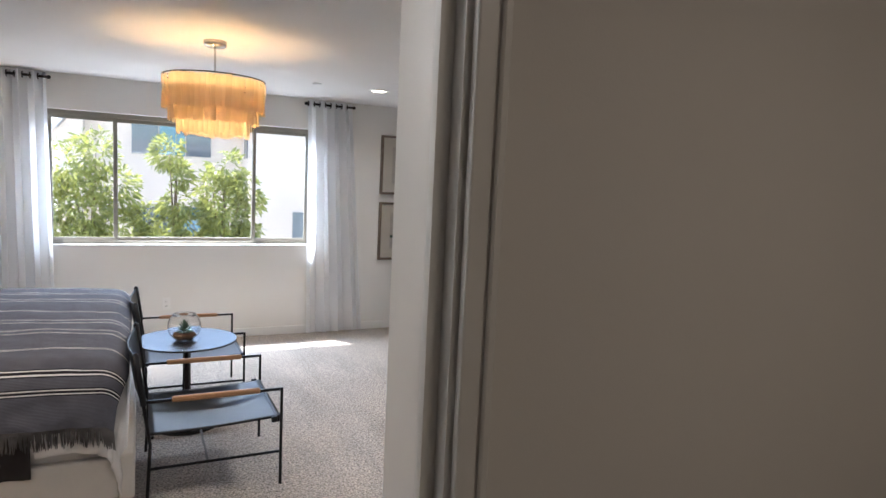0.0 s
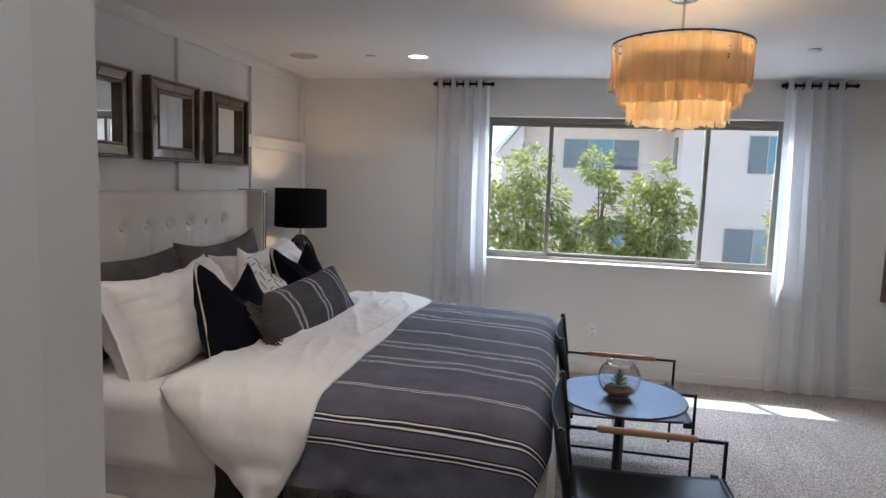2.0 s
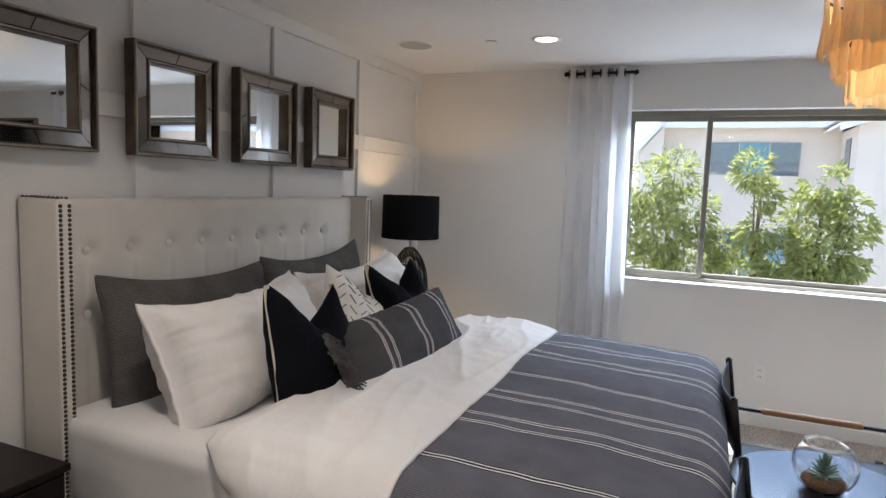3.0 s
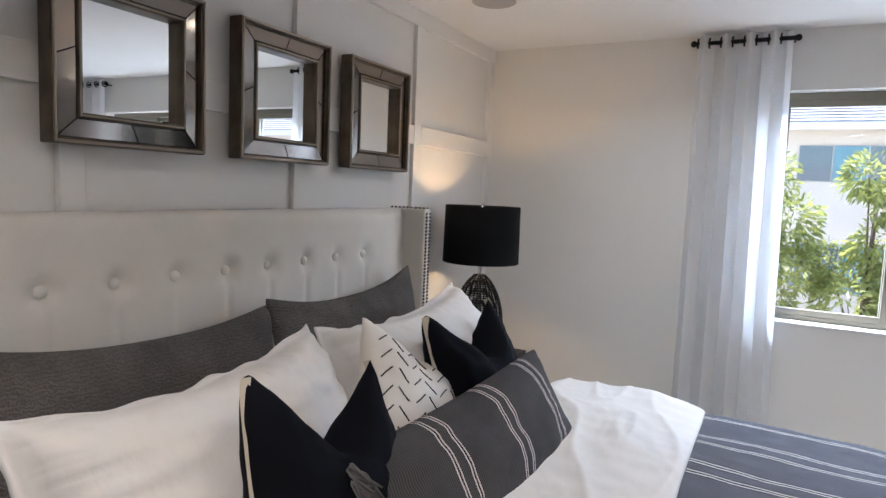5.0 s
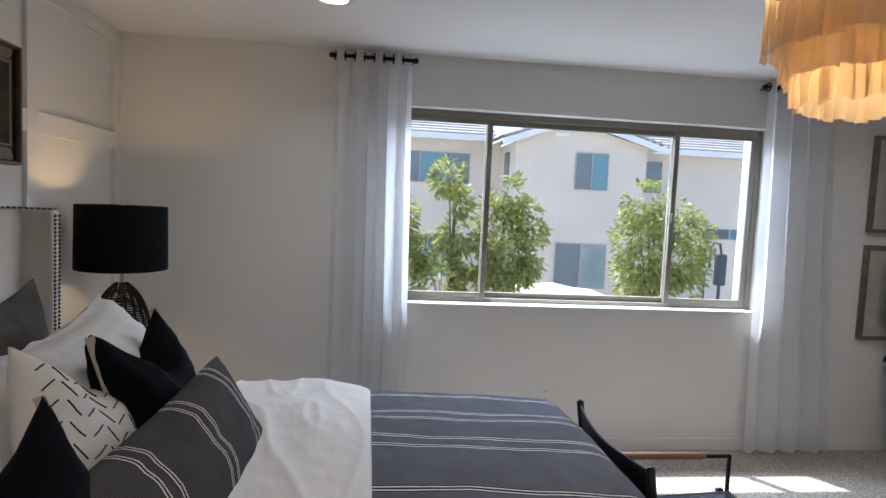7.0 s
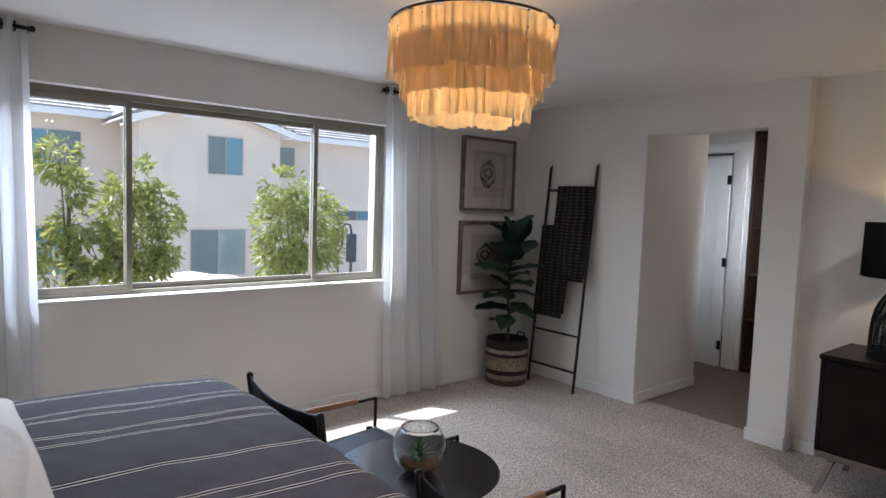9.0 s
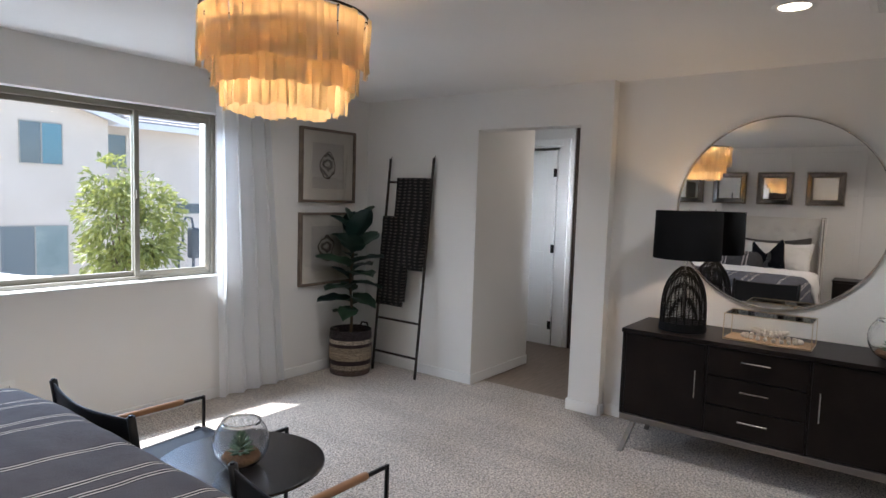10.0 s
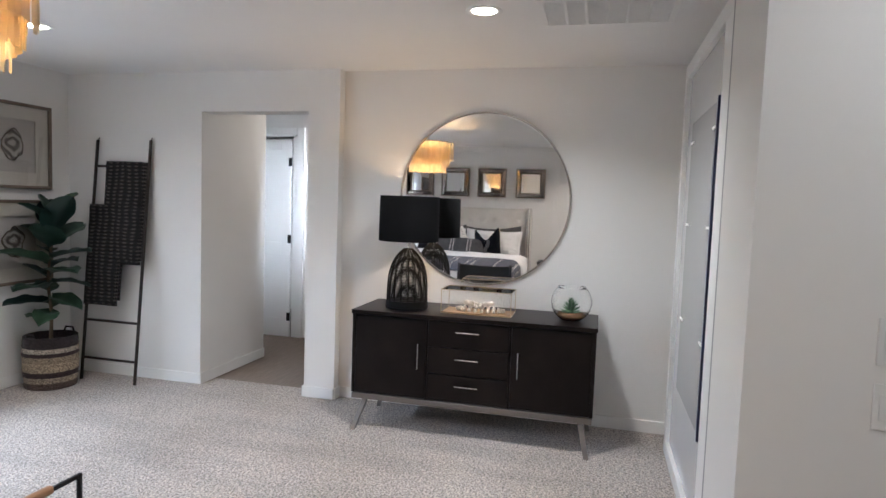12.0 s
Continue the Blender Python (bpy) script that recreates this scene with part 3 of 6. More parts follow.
def drape(cx, cy, off, r=0.12, flare=0.05, seed=2.0, floor_z=0.05):
    """Where a point of an unfolded cloth comes to rest on the bed, off above the mattress. cx along the bed, cy across from its middle line."""
    hw, xf = HW + off, XF + off
    ex, ey = max(0.0, cx - (xf - r)), max(0.0, abs(cy) - (hw - r))
    sy = 1 if cy > 0 else -1
    n = noise.noise(Vector((cx * 1.7 + seed, cy * 1.7, seed))) + 0.5 * noise.noise(Vector((cx * 4.3, cy * 4.3, seed + 5))) + 0.18 * noise.noise(Vector((cx * 11, cy * 17, seed + 8)))
    e = math.hypot(ex, ey)
    a = min(e / r, math.pi / 2)
    out = r * math.sin(a)
    drop = r * (1 - math.cos(a)) + max(0.0, e - r * math.pi / 2)
    hang = max(0.0, e - r)
    ripple = hang * (flare + 0.14 * noise.noise(Vector((cx * 5 + seed, cy * 5, seed))) + 0.07 * noise.noise(Vector((cx * 13, cy * 13, seed))))
    if ex > 0:
        ripple *= max(0.0, 1 - ex / max(e, 1e-6)) * 0.9 + 0.02
    out += ripple
    dx, dy = (ex / e, ey / e) if e > 1e-6 else (0.0, 0.0)
    x = min(cx, xf - r) + dx * out
    y = YM + sy * (min(abs(cy), hw - r) + dy * out)
    k = min(1.0, max(0.0, (cx + 0.35) / 0.85))
    z = 0.735 + off - 0.035 * k * k - drop + 0.014 * n * (1 if e < r else 0.3) - 0.02 * (min(1, abs(cy) / HW)) ** 3
    return Vector((x, y, max(z, floor_z)))


def cloth(name, x0, x1, c0, c1, off, mat, label, cat, nx=90, ny=130, edge=None, thick=0.008, **kw):
    bm = bmesh.new()
    uvs = []

    def f(u, v):
        cy = c0 + (c1 - c0) * v
        a, b = (x0, x1) if edge is None else edge(cy)
        cx = a + (b - a) * u
        uvs.append((cx, cy))
        return drape(cx, cy, off, **kw)

    grid(bm, nx, ny, f)
    ob = part(name, bm, mat, None, smooth=True)
    uv_map(ob, uvs)
    sol = ob.modifiers.new("thickness", "SOLIDIFY")
    sol.thickness, sol.offset = thick, 1
    return tagged(ob, label, cat)


cloth("coverlet", -0.72, XF + 0.40, -HW - 0.44, HW + 0.40, 0.0, SLATE, "dark grey coverlet hanging under the striped throw", "bedspread", edge=lambda cy: (-0.72, 0.12) if abs(cy) > HW - 0.1 else (-0.72, XF - 0.1))
cloth("duvet", -0.60, XF + 0.55, -HW - 0.36, HW + 0.36, 0.012, CRUMPLED, "white cotton duvet hanging over the bed's foot", "duvet", edge=lambda cy: (-0.60, XF + 0.55) if abs(cy) < HW - 0.12 else (0.14, XF + 0.45), thick=0.010)


def fold_edge(cy):
    t = (cy + HW + 0.4) / (2 * HW + 0.7)
    base = -0.33 - 0.01 * t
    if cy < -HW:
        base -= (-HW - cy) ** 2 * 1.0
    start = -0.98 + 0.06 * t if cy > -HW else -0.98 + (-HW - cy) * 1.1
    return (start, base)


bm = bmesh.new()
uvs = []


def fold_pt(u, v):
    cy = -HW - 0.47 + (2 * HW + 0.72) * v
    a, b = fold_edge(cy)
    cx = a + (b - a) * u
    p = drape(cx, cy, 0.040, flare=0.08)
    puff = math.sin(math.pi * min(1, max(0, u))) ** 0.55
    far = min(1, max(0, (cy + HW) / (2 * HW)))
    lift = (0.024 + 0.018 * far) * puff + 0.012 * noise.noise(Vector((cx * 6, cy * 3, 2))) * puff
    crease = (1 - abs(noise.noise(Vector((cx * 6.5 + cy * 0.9, cy * 1.5 - cx * 0.8, 7))))) ** 6
    fine = (1 - abs(noise.noise(Vector((cx * 11 + cy * 4, cy * 3 - cx * 3, 3))))) ** 6
    p.z += lift + 0.013 * crease + 0.002 * fine
    if cy < -HW:
        p.y -= 0.05 * puff * min(1, (-HW - cy) * 6)
    uvs.append((cx, cy))
    return p


grid(bm, 90, 260, fold_pt)
fold = part("duvet_fold", bm, CRUMPLED, None, smooth=True)
_s = fold.modifiers.new("thickness", "SOLIDIFY")
_s.thickness, _s.offset = 0.03, -1
tagged(fold, "turned-back white duvet fold lying across the bed", "bed linen")

TX0, TX1 = -0.42, XF + 0.06
throw = cloth("throw_blanket", TX0, TX1, -HW - 0.29, HW + 0.30, 0.034, THROW, "slate grey woven throw with white double stripes and fringed edge", "throw blanket", nx=120, ny=200, thick=0.006)
bm = bmesh.new()
rng = random.Random(4)
for side in (-1,):
    n = 270
    for k in range(n):
        cx = TX0 + (TX1 - TX0) * (k + rng.random()) / n
        p0 = drape(cx, side * (HW + 0.288), 0.040)
        ln = rng.uniform(0.06, 0.095)
        dx = rng.uniform(-0.012, 0.012)
        pts = [p0 + Vector((0, side * 0.004, 0.004)), p0 + Vector((dx * 0.5, side * rng.uniform(0.002, 0.010), -ln * 0.5)), p0 + Vector((dx, side * rng.uniform(-0.004, 0.008), -ln))]
        tube(bm, pts, [0.0032, 0.0035, 0.0018], 4)
tagged(part("fringe", bm, FRINGE, throw, "grey yarn fringe"), kind="stuff")


# ---- cushions ----
def cushion(name, w, h, t, mat, label, m, chop=0.0, pinch=0.09, flange=0.0, seed=0, n=36, wrinkle=0.010, power=0.62, uv_scale=None, category="pillow", sag=0.0):
    """A stuffed cushion, standing in its own x (width) and z (height)."""
    bm = bmesh.new()
    front, rear = [], []
    uvs = []

    def outline(u, v):
        x = 0.5 * w * u * (1 - pinch * (1 - v * v) * abs(u) ** 2)
        z = 0.5 * h * v * (1 - pinch * (1 - u * u) * abs(v) ** 2)
        if chop:
            k = max(0.0, 1 - math.sqrt((u - 0.12) ** 2 + 0.012)) ** 1.15
            z -= chop * k * max(0.0, (v + 0.35) / 1.35) ** 1.5
            x *= 1 - 0.5 * chop * max(0.0, v) ** 2
        if sag:
            z -= sag * (1 - abs(u) ** 2.6) * max(0.0, v) ** 2
        k = abs(u * v) ** 9
        if flange:
            z += 0.020 * noise.noise(Vector((u * 5 + seed, v, 1))) * abs(v) ** 6
            x += 0.007 * noise.noise(Vector((v * 6 + seed, u, 4))) * abs(u) ** 8
        return x * (1 - 0.035 * k), z * (1 - 0.05 * k)

    for s in (1, -1):
        rows = []
        for i in range(n + 1):
            row = []
            for j in range(n + 1):
                u, v = -1 + 2 * i / n, -1 + 2 * j / n
                x, z = outline(u, v)
                lim = 1 - flange
                fu, fv = min(1, abs(u) / lim), min(1, abs(v) / lim)
                th = 0.5 * t * ((1 - fu ** 2.4) * (1 - fv ** 2.4)) ** power
                if chop:
                    th *= 1 - 0.45 * math.exp(-(u / 0.25) ** 2) * max(0, v) ** 0.8
                nz = noise.noise(Vector((u * 2.3 + seed, v * 2.3, s * 3))) + 0.6 * noise.noise(Vector((u * 5 + seed, v * 5, s * 3 + 9)))
                pleat = (1 - abs(noise.noise(Vector((u * 7 + seed, v * 1.6, s * 5))))) ** 6 * abs(v) ** 3 + (1 - abs(noise.noise(Vector((u * 1.5 + seed, v * 7, s * 7))))) ** 6 * abs(u) ** 5
                th += wrinkle * (nz - (0.75 * pleat if flange else 0.25 * pleat)) * min(1, th * 20)
                if flange and max(abs(u), abs(v)) > lim:
                    th = 0.003
                if i in (0, n) or j in (0, n):
                    if s == 1:
                        vt = bm.verts.new((x + 0.004 * nz, 0.003 * nz, z))
                        uvs.append((x, x))
                    else:
                        vt = front[i][j]
                else:
                    vt = bm.verts.new((x, s * max(0.003, th), z))
                    uvs.append((z, x))
                row.append(vt)
            rows.append(row)
        if s == 1:
            front = rows
        for i in range(n):
            for j in range(n):
                q = (rows[i][j], rows[i + 1][j], rows[i + 1][j + 1], rows[i][j + 1])
                try:
                    bm.faces.new(q if s == -1 else q[::-1])
                except ValueError:
                    pass
    if uv_scale is not None:
        uvs = [(0, v.co.x) for v in bm.verts]
    th = thing(name, label, category, m)
    ob = part("cover", bm, mat, th, smooth=True)
    if uv_scale is not None:
        uv_map(ob, uvs)
    return th, outline


def lean(x, y, z, back, turn=0, roll=0):
    """A cushion standing on the bed, its face to the foot: centre, lean back in degrees, turn about the upright."""
    return pose(x, y, z) @ pose(0, 0, 0, 0, 0, 90 + turn) @ pose(0, 0, 0, -back, 0, 0) @ pose(0, 0, 0, 0, roll, 0)


cushion("euro_sham", 0.93, 0.56, 0.17, GREYQ, "charcoal grey quilted pillow leaning on the headboard", lean(-1.56, 4.48, 0.910, 12, 0, 2), pinch=0.06, sag=0.045, n=48, seed=1, wrinkle=0.012)
cushion("euro_sham", 0.93, 0.56, 0.17, GREYQ, "charcoal grey quilted pillow leaning on the headboard", lean(-1.56, 5.38, 0.930, 12, 0, -2), pinch=0.06, sag=0.060, n=48, seed=7, wrinkle=0.012)
cushion("bed_pillow", 0.91, 0.53, 0.38, CRUMPLED, "plump white cotton pillow with a flanged edge on the bed", lean(-1.26, 4.42, 0.900, 24, 2, -1), pinch=0.07, sag=0.055, flange=0.06, n=72, power=0.38, seed=3, wrinkle=0.018)
cushion("bed_pillow", 0.91, 0.53, 0.38, CRUMPLED, "plump white cotton pillow with a flanged edge on the bed", lean(-1.26, 5.32, 0.915, 24, -2, -3), pinch=0.07, sag=0.055, flange=0.06, n=72, power=0.38, seed=13, wrinkle=0.018)


def black_cushion(m, seed, w):
    th, outline = cushion("accent_cushion", w, 0.52, 0.24, NAVY, "black wool square cushion with cream side piping and a dented top", m, chop=0.215, pinch=0.09, seed=seed, wrinkle=0.013)
    for s in (-1, 1):
        pts = []
        for k in range(25):
            x, z = outline(s, -1 + 2 * k / 24)
            pts.append((x, 0.0, z))
        bm = bmesh.new()
        for a, b in zip(pts, pts[1:]):
            v = [bm.verts.new(p) for p in ((a[0] - 0.012 * s, -0.014, a[2]), (b[0] - 0.012 * s, -0.014, b[2]), (b[0] + 0.003 * s, 0, b[2]), (a[0] + 0.003 * s, 0, a[2]), (b[0] - 0.012 * s, 0.014, b[2]), (a[0] - 0.012 * s, 0.014, a[2]))]
            bm.faces.new(v[:4])
            bm.faces.new((v[3], v[2], v[4], v[5]))
        bmesh.ops.remove_doubles(bm, verts=bm.verts, dist=0.0005)
        part("piping", bm, CREAM, th, "cream piping strip")


black_cushion(lean(-0.98, 4.455, 0.920, 16, -8, 3), 21, 0.42)
black_cushion(lean(-1.02, 5.30, 0.930, 18, -4, -3), 33, 0.50)

PATTERN = fabric("cream_cotton_cushion", (0.74, 0.69, 0.62), (0.80, 0.76, 0.70), 800)
pc, _ol = cushion("patterned_cushion", 0.46, 0.46, 0.17, PATTERN, "cream cushion with short black dashes in arrow rows", lean(-1.07, 4.96, 0.905, 26, -4, 30), chop=0.05, pinch=0.12, seed=41)
INK = Mat("black_yarn", (0.02, 0.02, 0.022), 0.9).m
bm = bmesh.new()
for i in range(-3, 4):
    for j in range(-3, 4):
        u0, v0 = i / 4.0, j / 4.0
        sgn = 1 if i % 2 else -1
        pts = []
        for k in range(5):
            q = (k - 2) / 4
            u, v = u0 + 0.16 * q, v0 + sgn * 0.16 * q
            x, z = _ol(u, v)
            fu, fv = abs(u), abs(v)
            t = 0.5 * 0.17 * ((1 - fu ** 2.4) * (1 - fv ** 2.4)) ** 0.62
            t *= 1 - 0.45 * math.exp(-(u / 0.25) ** 2) * max(0, v) ** 0.8
            for s in (-1,):
                nz = noise.noise(Vector((u * 2.3 + 41, v * 2.3, s * 3))) + 0.6 * noise.noise(Vector((u * 5 + 41, v * 5, s * 3 + 9)))
                tt = t + 0.010 * nz * min(1, t * 20)
                pts.append((x, -tt - 0.0005, z))
        tube(bm, pts, 0.0022, 5)
tagged(part("stitched_dashes", bm, INK, pc, "black stitched dashes"), kind="stuff")

lum, _ol2 = cushion("lumbar_cushion", 0.92, 0.34, 0.175, LUMBAR, "long grey striped lumbar cushion with yarn fringe", lean(-0.80, 4.90, 0.870, 30, -9, -5), pinch=0.08, seed=52, uv_scale=1, wrinkle=0.009)
bm = bmesh.new()
for k in range(150):
    v = -1 + 2 * rng.random()
    x, z = _ol2(-1, v)
    a = rng.uniform(-0.9, 0.5)
    ln = rng.uniform(0.07, 0.11)
    y1, y2 = rng.uniform(-0.045, 0.02), rng.uniform(-0.07, 0.03)
    tube(bm, [(x + 0.008, 0, z), (x - 0.03 + 0.01 * a, y1 - 0.03, z - 0.01), (x - ln * 0.5, y2 - 0.055, z - ln * 0.75)], [0.0035, 0.004, 0.0022], 4)
tagged(part("cushion_fringe", bm, FRINGE, lum, "dark yarn fringe"), kind="stuff")

# ---- nightstands and lamps ----
ESPRESSO = Mat("espresso_stained_wood", (0.010, 0.007, 0.006), 0.36)
ESPRESSO.b.inputs["Specular IOR Level"].default_value = 0.16
ESPRESSO.vary((0.007, 0.005, 0.0045), (0.014, 0.010, 0.0085), 5)
ESPRESSO.bump(ESPRESSO.noise(120, 4, (1, 0.06, 1)), 0.12, 0.0008)
ESPRESSO = ESPRESSO.m


def nightstand(y0, y1):
    ns = thing("nightstand", "dark espresso wood nightstand with two drawers beside the bed", "nightstand", pose(XW + 0.03, y0, 0))
    w, d, h = y1 - y0, 0.44, 0.66
    part("body", boxes(((0, 0, 0.12), (d - 0.02, w, h - 0.025)), bevel=0.003), ESPRESSO, ns)
    part("top", boxes(((0, -0.008, h - 0.024), (d, w + 0.008, h)), bevel=0.004), ESPRESSO, ns)
    for k in range(2):
        z0 = 0.14 + k * 0.25
        dr = part("drawer", boxes(((d - 0.019, 0.015, z0), (d - 0.001, w - 0.015, z0 + 0.235)), bevel=0.003), ESPRESSO, ns)
        part("handle", boxes(((d, w / 2 - 0.08, z0 + 0.12), (d + 0.02, w / 2 + 0.08, z0 + 0.13)), bevel=0.003), CHROME, dr, "brushed nickel bar handle")
    for x in (0.03, d - 0.06):
        for y in (0.02, w - 0.05):
            part("leg", boxes(((x, y, 0), (x + 0.03, y + 0.03, 0.12)), bevel=0.003), ESPRESSO, ns)
    return ns


nightstand(3.15, 3.74)
nightstand(6.10, 6.72)
ROPE = Mat("black_woven_rattan", (0.0045, 0.004, 0.004), 0.75, Specular_IOR_Level=0.25).m
GLOW = Mat("warm_bulb", (1, 1, 1), 0.4)
GLOW.b.inputs["Emission Color"].default_value = (1.0, 0.62, 0.28, 1)
GLOW.b.inputs["Emission Strength"].default_value = 22
GLOW = GLOW.m


def table_lamp(x, y, z0, r=0.138, h=0.40, sr=0.198, sh=0.298, st=0.74, watts=5, where="a nightstand"):
    lp = thing("table_lamp", "lit black rattan dome table lamp with drum shade on " + where, "table lamp", pose(x, y, z0))

    def prof(t):
        return r * (0.98 - 0.03 * t - 0.72 * t ** 4.2) if t < 1 else r * 0.2

    ribs = bmesh.new()
    for k in range(18):
        a = 2 * math.pi * k / 18
        tube(ribs, [(prof(t) * math.cos(a), prof(t) * math.sin(a), 0.02 + (h - 0.02) * t) for t in [j / 16 for j in range(17)]], 0.0040, 5)
    part("dome_ribs", ribs, ROPE, lp)
    wv = bmesh.new()
    rows = 34
    for j in range(rows):
        t = 0.03 + 0.93 * j / rows
        pts = []
        for k in range(72):
            a = 2 * math.pi * k / 72
            rr = prof(t) + 0.0030 * math.cos(9 * a + math.pi * (j % 2))
            pts.append((rr * math.cos(a), rr * math.sin(a), 0.02 + (h - 0.02) * t))
        tube(wv, pts, 0.0036, 4, closed=True)
    tagged(part("woven_cord", wv, ROPE, lp), kind="stuff")
    part("base_plate", lathe(bmesh.new(), [(r * 0.2, 0), (r * 1.02, 0), (r * 1.04, 0.012), (r * 1.0, 0.05), (r * 0.95, 0.05)], 36), ROPE, lp, smooth=False)
    part("stem", lathe(bmesh.new(), [(0.009, 0.02), (0.009, st - 0.12)], 12), CHROME, lp, "nickel stem")
    sb = st - sh + 0.0
    bm = bmesh.new()
    lathe(bm, [(sr * 1.02, sb), (sr, st), (sr - 0.004, st), (sr * 1.02 - 0.004, sb), (sr * 1.02, sb)], 56, caps=False)
    part("shade", bm, SHADE, lp, "black fabric drum shade", True)
    bm = bmesh.new()
    for k in range(3):
        a = 2 * math.pi * k / 3
        tube(bm, [(0, 0, st - 0.02), ((sr - 0.003) * math.cos(a), (sr - 0.003) * math.sin(a), st - 0.012)], 0.002, 5)
    part("spider", bm, CHROME, lp)
    bb = bmesh.new()
    bmesh.ops.create_uvsphere(bb, u_segments=14, v_segments=10, radius=0.03, matrix=Matrix.Translation((0, 0, st - 0.13)))
    b = part("bulb", bb, GLOW, lp, "lit warm bulb", True)
    b.visible_shadow = False
    part("finial", lathe(bmesh.new(), [(0.004, st - 0.03), (0.008, st), (0.003, st + 0.014), (0.0, st + 0.018)], 10), CHROME, lp)
    bulb("lamp_light", (x, y, z0 + st - 0.13), watts, WARM)
    return lp


table_lamp(-1.527, 6.415, 0.66, h=0.45, st=0.816, watts=1.0, where="the nightstand")
table_lamp(3.50, 4.09, 0.785, watts=0.6, st=0.75, where="the sideboard")


# ---- wall mirrors over the bed ----
BRONZE = Mat("aged_bronze_frame", (0.10, 0.075, 0.055), 0.42, 0.7)
BRONZE.vary((0.07, 0.052, 0.04), (0.16, 0.125, 0.09), 12)
BRONZE = BRONZE.m
# Lighter bronze for the thin beads along the frame edges.
PEWTER = Mat("light_bronze", (0.36, 0.31, 0.25), 0.35, 0.85).m
ANTIQUE = Mat("smoked_mirror_glass", (0.30, 0.27, 0.245), 0.10, 1.0)
ANTIQUE.bump(ANTIQUE.noise(18, 3), 0.06, 0.002)
ANTIQUE = ANTIQUE.m


def ring_boxes(a, b, w, x0, x1, bevel):
    """Four mitre-less bars round a square hole, from a to b, w wide."""
    bm = bmesh.new()
    for lo, hi in (((x0, a, a), (x1, a + w, b)), ((x0, b - w, a), (x1, b, b)), ((x0, a + w, a), (x1, b - w, a + w)), ((x0, a + w, b - w), (x1, b - w, b))):
        box(bm, lo, hi, bevel, 2)
    return bm


def wall_mirror(y0):
    """Outer rim, dark groove, tinted border panels, inner bead and clear glass."""
    s, d = 0.463, 0.062
    mr = thing("wall_mirror", "square wall mirror in an aged bronze frame with smoked glass borders", "mirror", pose(XW + BT + 0.002, y0, 1.628), group="mirrors over the bed")
    o, i = 0.016, 0.082
    part("outer_frame", ring_boxes(0, s, o, 0, d - 0.008, 0.004), BRONZE, mr)
    part("rim_bead", ring_boxes(0.003, s - 0.003, 0.008, d - 0.0079, d, 0.003), PEWTER, mr, "light bronze bead")
    a, b = i - 0.014, s - i + 0.014
    part("inner_frame", ring_boxes(a, b, 0.014, 0.015, 0.052, 0.004), BRONZE, mr)
    part("inner_bead", ring_boxes(a + 0.004, b - 0.004, 0.005, 0.0521, 0.055, 0.001), PEWTER, mr, "light bronze bead")
    part("mirror_glass", boxes(((0.005, i, i), (0.020, s - i, s - i))), MIRROR, mr, "clear mirror glass")
    part("groove_board", ring_boxes(o, s - o, a - o, 0.004, 0.036, 0.0), BLACK_METAL, mr)
    e0, e1, k0, k1 = o + 0.003, a - 0.003, 0.043, 0.047
    for side in range(4):
        for half in range(2):
            bm = bmesh.new()
            sk = 0.012 if side < 2 else -0.012
            lo, hi = ((e0 + 0.002, 0.5 * s - 0.002 - sk) if half == 0 else (0.5 * s + 0.002 - sk, s - e0 - 0.002))
            li, hi_ = ((e1 + 0.002, 0.5 * s - 0.002 + sk) if half == 0 else (0.5 * s + 0.002 + sk, s - e1 - 0.002))
            pts = [(e0, lo, k0), (e0, hi, k0), (e1, hi_, k1), (e1, li, k1)]
            out = []
            for across, along, dep in pts:
                y, z = ((across, along), (s - across, along), (along, across), (along, s - across))[side]
                out.append((dep, y, z))
            f = [bm.verts.new(p) for p in out]
            g = [bm.verts.new((p[0] - 0.006, p[1], p[2])) for p in out]
            bm.faces.new(f)
            bm.faces.new(g[::-1])
            for q in range(4):
                bm.faces.new((f[q], f[(q + 1) % 4], g[(q + 1) % 4], g[q]))
            part("bevel_panel", bm, ANTIQUE, mr)
    part("back_board", boxes(((0, o, o), (0.004, s - o, s - o))), BRONZE, mr)
    return mr


for y in (3.706, 4.328, 4.933, 5.530):
    wall_mirror(y)

# ---- curtains ----
ROD = BLACK_METAL


